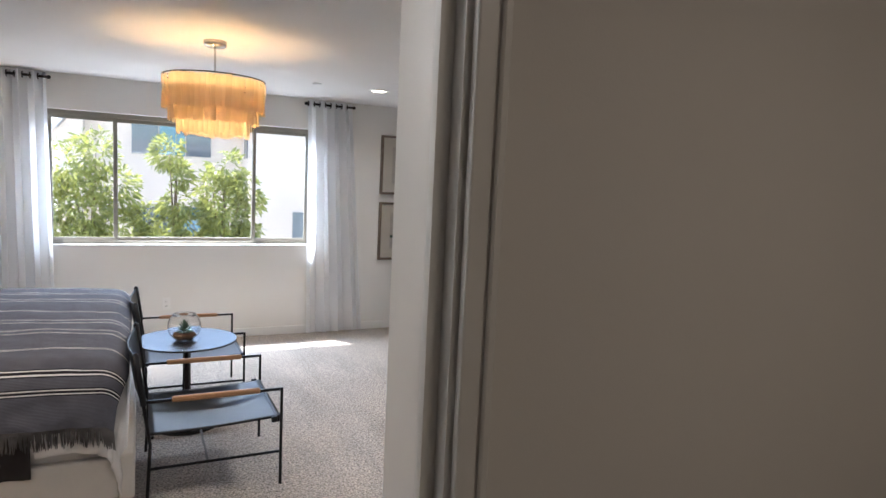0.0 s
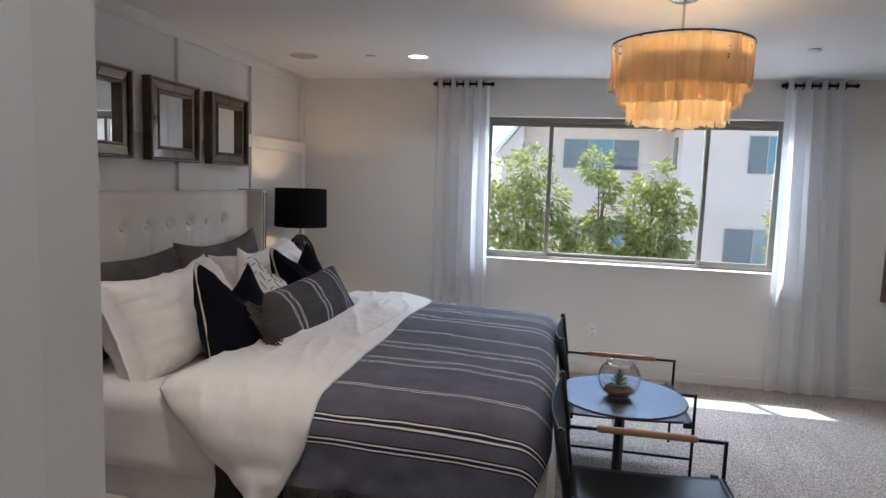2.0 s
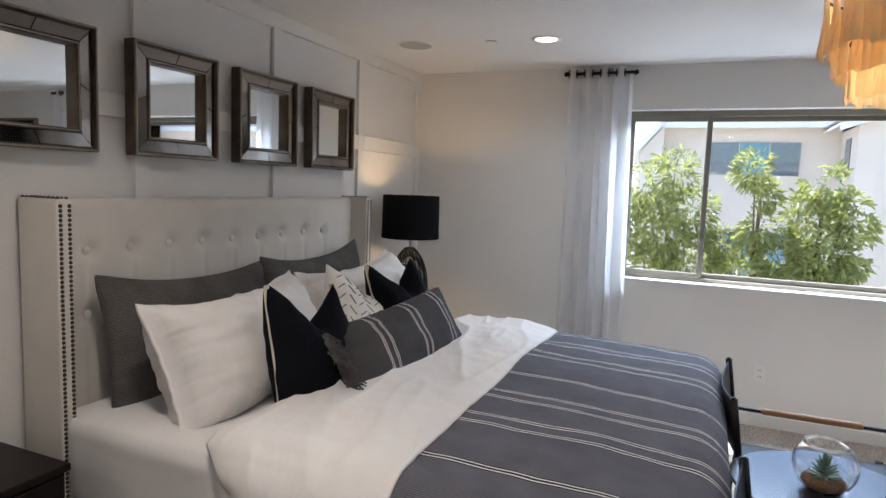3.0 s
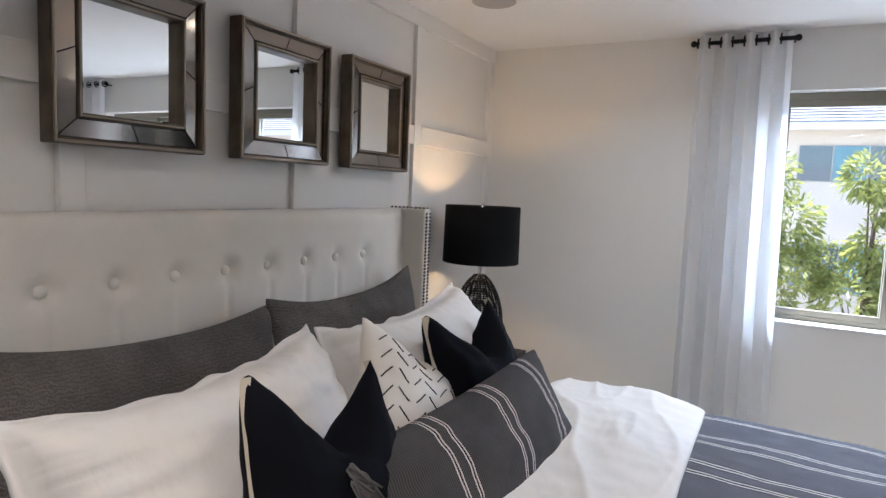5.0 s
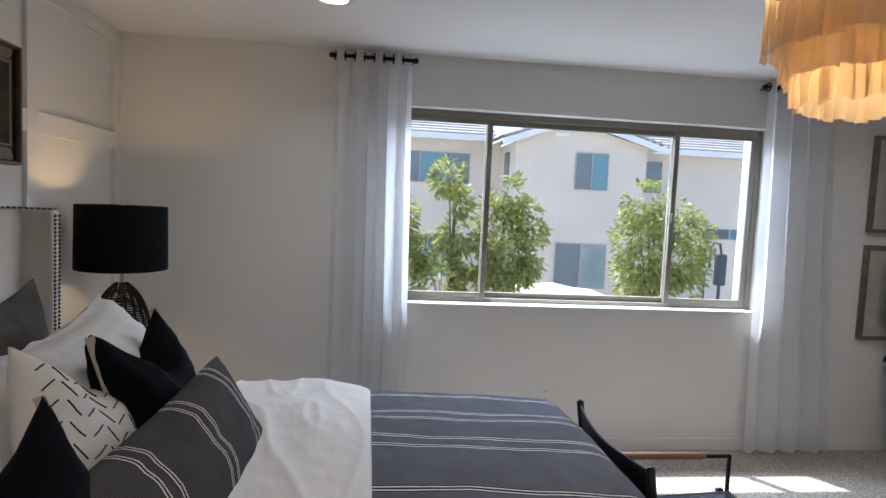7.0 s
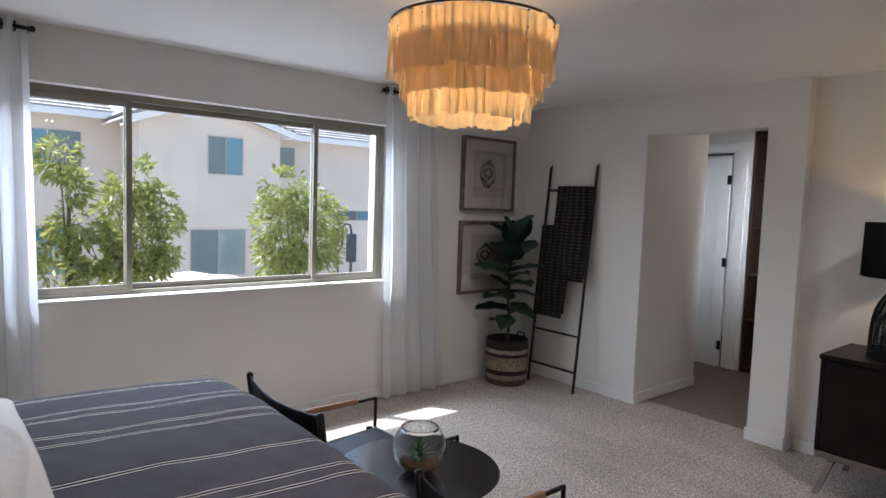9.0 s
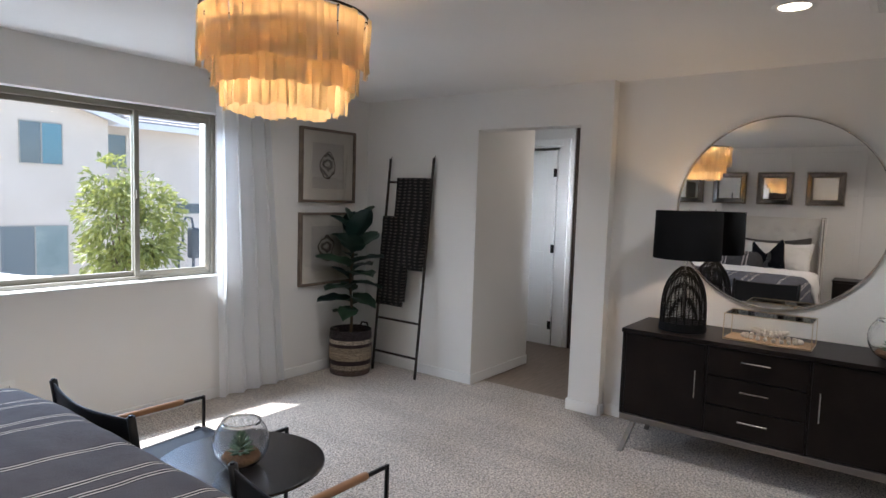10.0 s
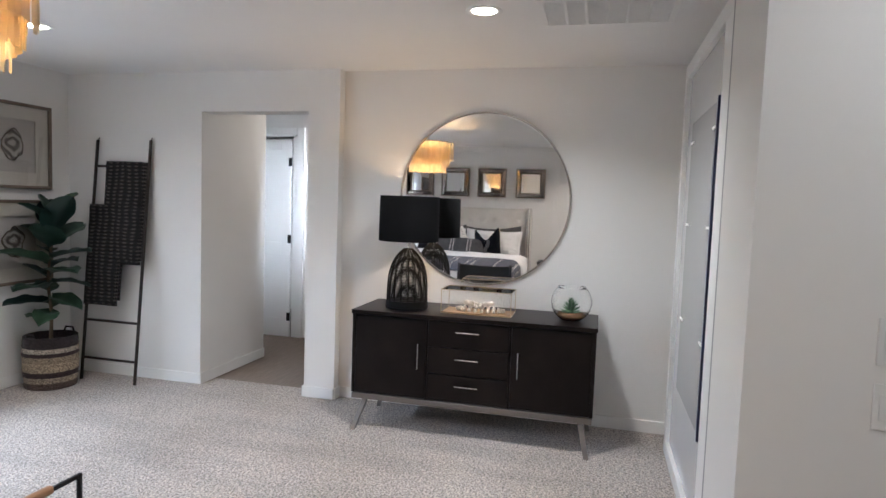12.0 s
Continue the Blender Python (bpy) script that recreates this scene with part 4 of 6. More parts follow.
def curtain(x0, x1, xb0, xb1, label, seed, folds=4):
    c = thing("curtain", label, "curtain", pose(0, 0, 0))
    yr, zr = 7.050, 2.385
    bm = bmesh.new()
    nx, nz = 150, 40

    def f(u, v):
        z = 0.015 + (2.425 - 0.015) * v
        e = (1 - v)
        x = (x0 + (x1 - x0) * u) * (1 - e) + (xb0 + (xb1 - xb0) * u) * e
        amp = 0.033 + 0.006 * e
        ph = 2 * math.pi * folds * u + 0.9 * e * noise.noise(Vector((u * 4, e * 1.5, seed)))
        y = yr - amp * math.sin(ph) + 0.010 * e * noise.noise(Vector((u * 9, e * 3, seed + 2)))
        x += 0.012 * math.sin(2 * ph) * (0.4 + 0.6 * e)
        return (x, min(y, YN - 0.004), z)

    grid(bm, nx, nz, f)
    part("panel", bm, CURTAIN, c, smooth=True)
    for k in range(folds * 2):
        u = (k + 0.0) / (2 * folds) + 0.002
        x = x0 + (x1 - x0) * u
        pts = [(x + 0.0, yr + 0.024 * math.cos(a), zr + 0.024 * math.sin(a)) for a in (2 * math.pi * q / 20 for q in range(20))]
        part("grommet", tube(bmesh.new(), pts, 0.005, 6, closed=True), BLACK_METAL, c, "black metal grommet", True)
    rod = thing("curtain_rod", "short black metal curtain rod with ball finials", "curtain rod", pose(0, yr, zr))
    bm = bmesh.new()
    tube(bm, [(x0 - 0.02, 0, 0), (x1 + 0.02, 0, 0)], 0.011, 14)
    part("bar", bm, ROD, rod, smooth=False)
    for x in (x0 - 0.022, x1 + 0.022):
        bm = bmesh.new()
        bmesh.ops.create_uvsphere(bm, u_segments=14, v_segments=10, radius=0.017, matrix=Matrix.Translation((x, 0, 0)))
        part("finial", bm, ROD, rod, smooth=True)
    for x in (x0 - 0.008, x1 + 0.008):
        bm = bmesh.new()
        tube(bm, [(x, 0, -0.006), (x, YN - yr - 0.002, -0.006)], 0.006, 8)
        part("bracket", bm, ROD, rod)


curtain(-0.60, -0.155, -0.59, -0.105, "white linen grommet curtain gathered at the window's edge", 1.0)
curtain(2.10, 2.56, 2.13, 2.74, "white linen grommet curtain gathered at the window's sunny edge", 5.0)

# ---- capiz chandelier ----
CXH, CYH = 0.985, 4.868
ch = thing("chandelier", "three-tier round chandelier of amber capiz shell strips, lit", "chandelier", pose(CXH, CYH, 0))
part("canopy", lathe(bmesh.new(), [(0.0, 2.405), (0.055, 2.405), (0.068, 2.415), (0.068, 2.4395), (0.0, 2.4395)], 36, caps=False), CHROME, ch, "brushed nickel canopy", True)
part("rod", tube(bmesh.new(), [(0, 0, 1.96), (0, 0, 2.41)], 0.006, 12), CHROME, ch)
bm = bmesh.new()
for r, z in ((0.300, 2.21), (0.257, 2.12), (0.216, 2.05)):
    tube(bm, [(r * math.cos(a), r * math.sin(a), z) for a in (2 * math.pi * k / 64 for k in range(64))], 0.0045, 6, closed=True)
for k in range(4):
    a = math.pi * k / 4
    tube(bm, [(-0.302 * math.cos(a), -0.302 * math.sin(a), 2.21), (0.302 * math.cos(a), 0.302 * math.sin(a), 2.21)], 0.003, 6)
part("ring_frame", bm, BLACK_IRON, ch, "dark bronze ring frame")


def strip_mesh(w, h, seed):
    bm = bmesh.new()
    r = random.Random(seed)

    def f(u, v):
        wob = 0.025 * w * math.sin(v * 7 + seed)
        ww = w * (0.98 + 0.02 * math.sin(v * 11 + seed * 2))
        return ((u - 0.5) * ww + wob, 0.004 * math.sin(u * 3.1) + 0.004 * math.sin(v * 5 + seed), -h * v + (0.012 * r.random() if v > 0.95 else 0))

    grid(bm, 3, 7, f)
    me = bpy.data.meshes.new("capiz_strip")
    bm.to_mesh(me)
    bm.free()
    me.materials.append(CAPIZ)
    me.polygons.foreach_set("use_smooth", [True] * len(me.polygons))
    return me


rng = random.Random(11)
for r, z, h, n in ((0.298, 2.207, 0.197, 66), (0.255, 2.12, 0.185, 54), (0.212, 2.05, 0.188, 46)):
    meshes = [strip_mesh(0.038, h, s) for s in range(5)]
    for k in range(n):
        a = 2 * math.pi * (k + 0.3 * rng.random()) / n
        ob = new("capiz_strip", meshes[rng.randrange(5)])
        ob.parent = ch
        rr = r + rng.uniform(-0.006, 0.012)
        ob.matrix_basis = pose(rr * math.cos(a), rr * math.sin(a), z - rng.uniform(0, 0.007), rng.uniform(-3, 2), rng.uniform(-1.2, 1.2), math.degrees(a) + 90 + rng.uniform(-8, 8)) @ Matrix.Diagonal((1, 1, rng.uniform(0.965, 1.03), 1))
for k in range(4):
    a = math.pi / 2 * k + 0.5
    p = (0.095 * math.cos(a), 0.085 * math.sin(a))
    arm = part("socket_arm", tube(bmesh.new(), [(0, 0, 1.985), (p[0], p[1], 1.975), (p[0], p[1], 2.005)], 0.006, 8), BLACK_IRON, ch)
    bm = bmesh.new()
    lathe(bm, [(0.0, 2.005), (0.009, 2.01), (0.016, 2.04), (0.010, 2.075), (0.002, 2.095), (0.0, 2.096)], 12, (p[0], p[1], 0), caps=False)
    b = part("bulb", bm, GLOW, ch, "lit candle bulb", True)
    b.visible_shadow = False
    bulb("chandelier_light", (CXH + p[0], CYH + p[1], 2.08), 0.12, (1.0, 0.70, 0.40), 0.02)

# ---- ceiling fixtures ----
WHITE_PLASTIC = Mat("white_plastic", (0.78, 0.77, 0.75), 0.4).m
LED = Mat("downlight_lens", (1, 1, 1), 0.4)
LED.b.inputs["Emission Color"].default_value = (1.0, 0.84, 0.62, 1)
LED.b.inputs["Emission Strength"].default_value = 3.2
LED = LED.m
for x, y in ((-0.564, 6.204), (2.50, 6.072), (2.573, 3.453)):
    dl = thing("downlight", "round white recessed ceiling downlight, lit", "downlight", pose(x, y, H), group="ceiling downlights")
    part("trim_ring", lathe(bmesh.new(), [(0.062, -0.003), (0.072, -0.008), (0.088, -0.004), (0.090, -0.0005)], 40, caps=False), WHITE_PLASTIC, dl, smooth=True)
    part("lens", lathe(bmesh.new(), [(0.0, -0.0035), (0.063, -0.0035)], 40, caps=False), LED, dl, "glowing frosted lens")
GREY_MESH = Mat("grey_speaker_mesh", (0.42, 0.40, 0.38), 0.7).m
sp = thing("ceiling_speaker", "round flush ceiling speaker with a grey mesh grille", "speaker", pose(-1.407, 6.163, H))
part("grille", lathe(bmesh.new(), [(0.0, -0.006), (0.10, -0.006), (0.105, -0.003)], 40, caps=False), GREY_MESH, sp)
part("rim", lathe(bmesh.new(), [(0.104, -0.005), (0.112, -0.007), (0.117, -0.0005)], 40, caps=False), WHITE_PLASTIC, sp, smooth=True)
for x, y in ((-0.908, 6.187), (1.93, 6.05)):
    s2 = thing("sprinkler_cover", "small round white sprinkler cover on the ceiling", "sprinkler", pose(x, y, H))
    part("cover", lathe(bmesh.new(), [(0.0, -0.010), (0.036, -0.010), (0.040, -0.006), (0.040, -0.004)], 28, caps=False), WHITE_PLASTIC, s2, smooth=True)
    part("gap_ring", lathe(bmesh.new(), [(0.034, -0.0042), (0.034, -0.0002)], 28, caps=False), BLACK_METAL, s2)
vent = thing("ceiling_vent", "white rectangular return-air grille in the ceiling", "air vent", pose(2.44, 2.55, H))
part("frame", boxes(((0, 0, -0.010), (0.03, 0.64, -0.0005)), ((0.39, 0, -0.010), (0.42, 0.64, -0.0005)), ((0.03, 0, -0.010), (0.39, 0.03, -0.0005)), ((0.03, 0.61, -0.010), (0.39, 0.64, -0.0005)), bevel=0.003), WHITE_PLASTIC, vent)
part("backing", boxes(((0.03, 0.03, -0.003), (0.39, 0.61, -0.001))), Mat("vent_shadow_filter", (0.33, 0.33, 0.33), 0.9).m, vent)
for k in range(1, 6):
    part("cross_bar", boxes(((0.03, 0.03 + 0.58 * k / 6 - 0.006, -0.011), (0.39, 0.03 + 0.58 * k / 6 + 0.006, -0.004)), bevel=0.001), WHITE_PLASTIC, vent)
for k in range(20):
    part("slat", boxes(((0.036 + 0.0178 * k, 0.03, -0.008), (0.046 + 0.0178 * k, 0.61, -0.006))), WHITE_PLASTIC, vent)


# ---- outlets and switches ----
def outlet(m):
    o = thing("wall_outlet", "white duplex wall outlet above the baseboard", "outlet", m)
    part("plate", boxes(((-0.036, -0.006, -0.058), (0.036, 0, 0.058)), bevel=0.002), WHITE_PLASTIC, o)
    for z in (-0.022, 0.022):
        part("socket", boxes(((-0.017, -0.009, z - 0.016), (0.017, -0.006, z + 0.016)), bevel=0.002), WHITE_PLASTIC, o)
        part("slots", boxes(((-0.008, -0.0096, z - 0.006), (-0.005, -0.009, z + 0.006)), ((0.005, -0.0096, z - 0.006), (0.008, -0.009, z + 0.006))), BLACK_METAL, o, "dark slots")


outlet(pose(0.79, YN, 0.367))


def switch_plate(y0, y1, z0, z1, n):
    s = thing("switch_plate", "white wall switch plate with rocker switches beside the entry door", "light switch", pose(CX1, 0, 0))
    part("plate", boxes(((-0.006, y0, z0), (0, y1, z1)), bevel=0.002), WHITE_PLASTIC, s)
    w = (y1 - y0) / n
    for k in range(n):
        yc = y0 + (k + 0.5) * w
        part("rocker", boxes(((-0.010, yc - 0.016, z0 + 0.026), (-0.006, yc + 0.016, z1 - 0.026)), bevel=0.002), WHITE_PLASTIC, s)


switch_plate(2.06, 2.176, 1.13, 1.25, 2)
switch_plate(2.06, 2.176, 0.967, 1.085, 2)


# ---- framed art ----
WALNUT = Mat("brown_wood_picture_frame", (0.12, 0.085, 0.06), 0.45)
WALNUT.vary((0.115, 0.083, 0.060), (0.20, 0.15, 0.11), 14)
WALNUT = WALNUT.m
MAT_BOARD = Mat("cream_mat_board", (0.64, 0.60, 0.53), 0.9).m
MAT_INNER = Mat("grey_beige_linen_backing", (0.52, 0.48, 0.44), 0.9).m
AGATE = Mat("agate_slice_print", (0.3, 0.26, 0.22), 0.5)
_w = AGATE.node("ShaderNodeTexWave", Scale=1.1, Distortion=12.0, Detail=4.0)
_w.wave_type = "RINGS"
_w.rings_direction = "SPHERICAL"
AGATE.link(AGATE.coords((6, 6, 6)), _w.inputs["Vector"])
AGATE.base(AGATE.ramp(_w.outputs["Fac"], [(0.1, (0.08, 0.065, 0.055)), (0.4, (0.20, 0.175, 0.15)), (0.8, (0.42, 0.38, 0.33))]))
AGATE = AGATE.m


def framed_art(x0, x1, z0, z1, seed):
    f = thing("framed_art", "agate slice print with a cream mat in a brown frame", "picture", pose((x0 + x1) / 2, YN - 0.001, (z0 + z1) / 2))
    w, h, d, b = (x1 - x0) / 2, (z1 - z0) / 2, 0.040, 0.024
    bm = bmesh.new()
    for lo, hi in (((-w, -d, -h), (-w + b, 0, h)), ((w - b, -d, -h), (w, 0, h)), ((-w + b, -d, -h), (w - b, 0, -h + b)), ((-w + b, -d, h - b), (w - b, 0, h))):
        box(bm, lo, hi, 0.003, 2)
    part("frame", bm, WALNUT, f)
    iw, ih = w * 0.58, h * 0.62
    bm = bmesh.new()
    for lo, hi in (((-w + b, -0.022, -h + b), (-iw, -0.012, h - b)), ((iw, -0.022, -h + b), (w - b, -0.012, h - b)), ((-iw, -0.022, -h + b), (iw, -0.012, -ih)), ((-iw, -0.022, ih), (iw, -0.012, h - b))):
        box(bm, lo, hi)
    part("mat", bm, MAT_BOARD, f, "cream mat")
    part("backing", boxes(((-iw - 0.005, -0.008, -ih - 0.005), (iw + 0.005, -0.003, ih + 0.005))), MAT_INNER, f)
    bm = bmesh.new()
    n = 48
    rim = []
    for k in range(n):
        a = 2 * math.pi * k / n
        r = 0.106 * (1 + 0.34 * noise.noise(Vector((math.cos(a) * 1.3 + seed, math.sin(a) * 1.3, seed))) + 0.03 * math.sin(9 * a + seed))
        rim.append((r * math.cos(a) * 0.80, r * math.sin(a)))
    fr_ = [bm.verts.new((x, -0.014, z)) for x, z in rim]
    bk = [bm.verts.new((x, -0.0085, z)) for x, z in rim]
    c = bm.verts.new((0, -0.016, 0))
    for k in range(n):
        bm.faces.new((fr_[k], fr_[(k + 1) % n], c))
        bm.faces.new((fr_[k], bk[k], bk[(k + 1) % n], fr_[(k + 1) % n]))
    part("agate_slice", bm, AGATE, f, "grey-brown agate slice")
    part("slice_rim", tube(bmesh.new(), [(x, -0.0135, z) for x, z in rim], 0.0045, 6, closed=True), BRONZE, f, "dark rough slice rim")
    g = part("glass", boxes(((-w + b - 0.002, -0.032, -h + b - 0.002), (w - b + 0.002, -0.030, h - b + 0.002))), PANE, f, "clear picture glass")
    g.visible_shadow = False


framed_art(2.918, 3.552, 1.498, 2.135, 1.0)
framed_art(2.918, 3.552, 0.775, 1.412, 6.0)

# ---- leaning ladder with blankets ----
ld = thing("blanket_ladder", "dark bronze leaning metal ladder holding two folded throws", "ladder", pose(0, 0, 0))
FX, TXX = 3.54, 3.722


def lad(z):
    return FX + (TXX - FX) * z / 1.91


for y in (6.30, 6.80):
    bm = bmesh.new()
    tube(bm, [(lad(0), y, 0.0), (lad(1.91), y, 1.91)], 0.0125, 10)
    part("rail", bm, BLACK_IRON, ld)
    part("hook", tube(bmesh.new(), [(lad(1.90), y, 1.905), (lad(1.91) + 0.018, y, 1.93)], 0.004, 6), BLACK_IRON, ld)
for z in (0.175, 0.475, 1.02, 1.36, 1.70):
    part("rung", tube(bmesh.new(), [(lad(z), 6.31, z), (lad(z), 6.79, z)], 0.0105, 8), BLACK_IRON, ld)
BLK_KNIT = Mat("black_brown_chunky_knit", (0.020, 0.014, 0.013), 0.95)
_wz = BLK_KNIT.node("ShaderNodeTexWave", Scale=11.0, Distortion=2.0, Detail=2.0)
_wz.bands_direction = "Z"
_wy = BLK_KNIT.node("ShaderNodeTexWave", Scale=5.0, Distortion=3.0, Detail=2.0)
_wy.bands_direction = "Y"
BLK_KNIT.link(BLK_KNIT.coords(), _wz.inputs["Vector"])
BLK_KNIT.link(BLK_KNIT.coords(), _wy.inputs["Vector"])
_kn = BLK_KNIT.mix(_wz.outputs["Fac"], _wy.outputs["Fac"], 0.8, "MULTIPLY")
BLK_KNIT.base(BLK_KNIT.ramp(_kn, [(0.15, (0.004, 0.0035, 0.0035)), (0.5, (0.016, 0.013, 0.012)), (0.8, (0.085, 0.072, 0.062))]))
BLK_KNIT.bump(_kn, 1.0, 0.012)
BLK_KNIT = BLK_KNIT.m


def hung_throw(y0, y1, ztop, zf, zb, label):
    bl = thing("knit_throw", label, "blanket", pose(0, 0, 0))
    for layer in range(3):
        bm = bmesh.new()
        off = 0.016 + 0.011 * layer
        yy0, yy1 = y0 + 0.012 * layer, y1 + 0.010 * (2 - layer)
        cx = lad(ztop)

        def f(u, v):
            tot = (ztop - zf - 0.02 * layer) + (ztop - zb)
            s = v * tot
            y = yy0 + (yy1 - yy0) * u
            if s < ztop - zf:
                z = zf + 0.02 * layer + s
                x = lad(z) - off - 0.005 * math.sin(u * 9 + layer * 2)
            else:
                z = ztop - (s - (ztop - zf))
                x = lad(z) + off * 0.8
            if abs(z - ztop) < 0.04:
                z = ztop + off * math.sqrt(max(0, 1 - ((ztop - z) / 0.04) ** 2)) * 0.9
            n = noise.noise(Vector((u * 6, z * 12, layer)))
            return (min(x + 0.004 * n, XE - 0.006), y + 0.004 * noise.noise(Vector((z * 5, u, layer))), z)

        grid(bm, 16, 60, f)
        ob = part("layer", bm, BLK_KNIT, bl, smooth=True)
        so = ob.modifiers.new("thickness", "SOLIDIFY")
        so.thickness, so.offset = 0.009, 0
    return bl


hung_throw(6.31, 6.66, 1.70, 0.93, 0.96, "black chunky knit throw folded over the ladder's top rung")
hung_throw(6.50, 6.79, 1.36, 0.60, 0.64, "black-brown chunky knit throw folded over a lower ladder rung")

# ---- fiddle-leaf plant ----
BASKET = Mat("striped_seagrass_basket", (0.3, 0.24, 0.17), 0.85)
_sp = BASKET.node("ShaderNodeSeparateXYZ")
BASKET.link(BASKET.coords(), _sp.inputs[0])
_bands = BASKET.ramp(_sp.outputs[2], [(0.0, (0.10, 0.07, 0.06)), (0.05, (0.30, 0.25, 0.19)), (0.09, (0.035, 0.02, 0.022)), (0.13, (0.33, 0.27, 0.19)), (0.20, (0.26, 0.21, 0.15)), (0.25, (0.035, 0.02, 0.022)), (0.275, (0.36, 0.32, 0.26)), (0.31, (0.03, 0.022, 0.024)), (0.40, (0.03, 0.022, 0.024))])
_bands.node.color_ramp.interpolation = "CONSTANT"
_ck = BASKET.node("ShaderNodeTexNoise", Scale=90.0, Detail=1.0)
BASKET.link(BASKET.coords((1, 1, 2.2)), _ck.inputs["Vector"])
BASKET.base(BASKET.mix(_bands, BASKET.ramp(_ck.outputs["Fac"], [(0.42, (0.25, 0.22, 0.2)), (0.58, (1.3, 1.25, 1.2))]), 0.8, "MULTIPLY"))
BASKET = BASKET.m
LEAF = Mat("fiddle_leaf", (0.035, 0.075, 0.035), 0.38)
_oi = LEAF.node("ShaderNodeObjectInfo")
LEAF.base(LEAF.mix(LEAF.ramp(_oi.outputs["Random"], [(0, (0.010, 0.032, 0.028)), (1, (0.045, 0.088, 0.048))]), LEAF.ramp(LEAF.noise(9, 3), [(0.3, (0.7, 0.75, 0.8)), (0.7, (1.1, 1.1, 1))]), 0.7, "MULTIPLY"))
LEAF.bump(LEAF.noise(30, 3), 0.2, 0.003)
LEAF = LEAF.m
BARK = Mat("plant_bark", (0.12, 0.085, 0.055), 0.9).m
SOIL = Mat("dark_soil", (0.02, 0.015, 0.012), 1.0)
SOIL.bump(SOIL.noise(60, 3), 0.8, 0.01)
SOIL = SOIL.m
pl = thing("fiddle_leaf_plant", "fiddle-leaf fig with dark green leaves in a striped woven basket", "potted plant", pose(3.34, 6.885, 0))
bm = bmesh.new()
prof = []
for k in range(24):
    z = 0.39 * k / 23
    prof.append((0.160 + 0.028 * math.sin(math.pi * (0.15 + 0.6 * k / 23)) + 0.0028 * (k % 2), z))
prof += [(0.165, 0.392), (0.160, 0.36), (0.155, 0.33)]
bs = part("basket", lathe(bm, [(0.0, 0.0)] + prof, 48, caps=False), BASKET, pl, "woven basket with brown, cream and black bands", False)
for s in (-1, 1):
    part("basket_handle", tube(bmesh.new(), [(s * 0.17, -0.05, 0.37), (s * 0.175, -0.03, 0.42), (s * 0.17, 0.03, 0.42), (s * 0.165, 0.05, 0.37)], 0.008, 8), BASKET, pl)
part("soil", lathe(bmesh.new(), [(0.0, 0.335), (0.156, 0.332)], 32, caps=False), SOIL, pl, "dark soil")
trunk_pts = [(0, 0, 0.30), (0.01, 0.0, 0.55), (-0.012, 0.01, 0.80), (0.008, 0.0, 1.05), (0.0, 0.0, 1.32)]
part("trunk", tube(bmesh.new(), trunk_pts, [0.014, 0.012, 0.010, 0.008, 0.004], 8), BARK, pl)


def leaf_mesh(length, width, droop, seed):
    bm = bmesh.new()

    def f(u, v):
        s = (u - 0.5) * 2
        wv = width * 0.5 * math.sin(math.pi * min(1, v ** 0.75 * 0.97 + 0.02)) ** 0.6 * (0.72 + 0.4 * v)
        y = length * v
        z = -droop * v * v + 0.16 * abs(s) * width * (1 - 0.3 * v) + 0.006 * math.sin(v * 14 + seed) * abs(s)
        return (s * wv, y, z)

    grid(bm, 7, 10, f)
    me = bpy.data.meshes.new("leaf")
    bm.to_mesh(me)
    bm.free()
    me.materials.append(LEAF)
    me.polygons.foreach_set("use_smooth", [True] * len(me.polygons))
    return me


leaves = [leaf_mesh(0.24, 0.20, 0.05, 1), leaf_mesh(0.21, 0.17, 0.09, 2), leaf_mesh(0.26, 0.21, 0.03, 3)]
rng = random.Random(9)
for k in range(22):
    t = k / 21
    z = 0.52 + 0.80 * t
    a = 137.5 * k + rng.uniform(-15, 15)
    up = 10 + 58 * t ** 1.5 + rng.uniform(-12, 12)
    sc = (0.80 + 0.25 * math.sin(math.pi * t) + rng.uniform(-0.1, 0.1))
    if math.cos(math.radians(a + 90)) * 0.28 * sc + 3.34 > XE - 0.02 or math.sin(math.radians(a + 90)) * 0.27 * sc > 0.20:
        sc *= 0.72
    ob = new("leaf", leaves[k % 3])
    ob.parent = pl
    sc *= 1.24
    ob.matrix_basis = pose(0, 0, z, 0, 0, a) @ pose(0, 0.015, 0, up, rng.uniform(-12, 12), 0) @ Matrix.Diagonal((sc, sc, sc, 1))

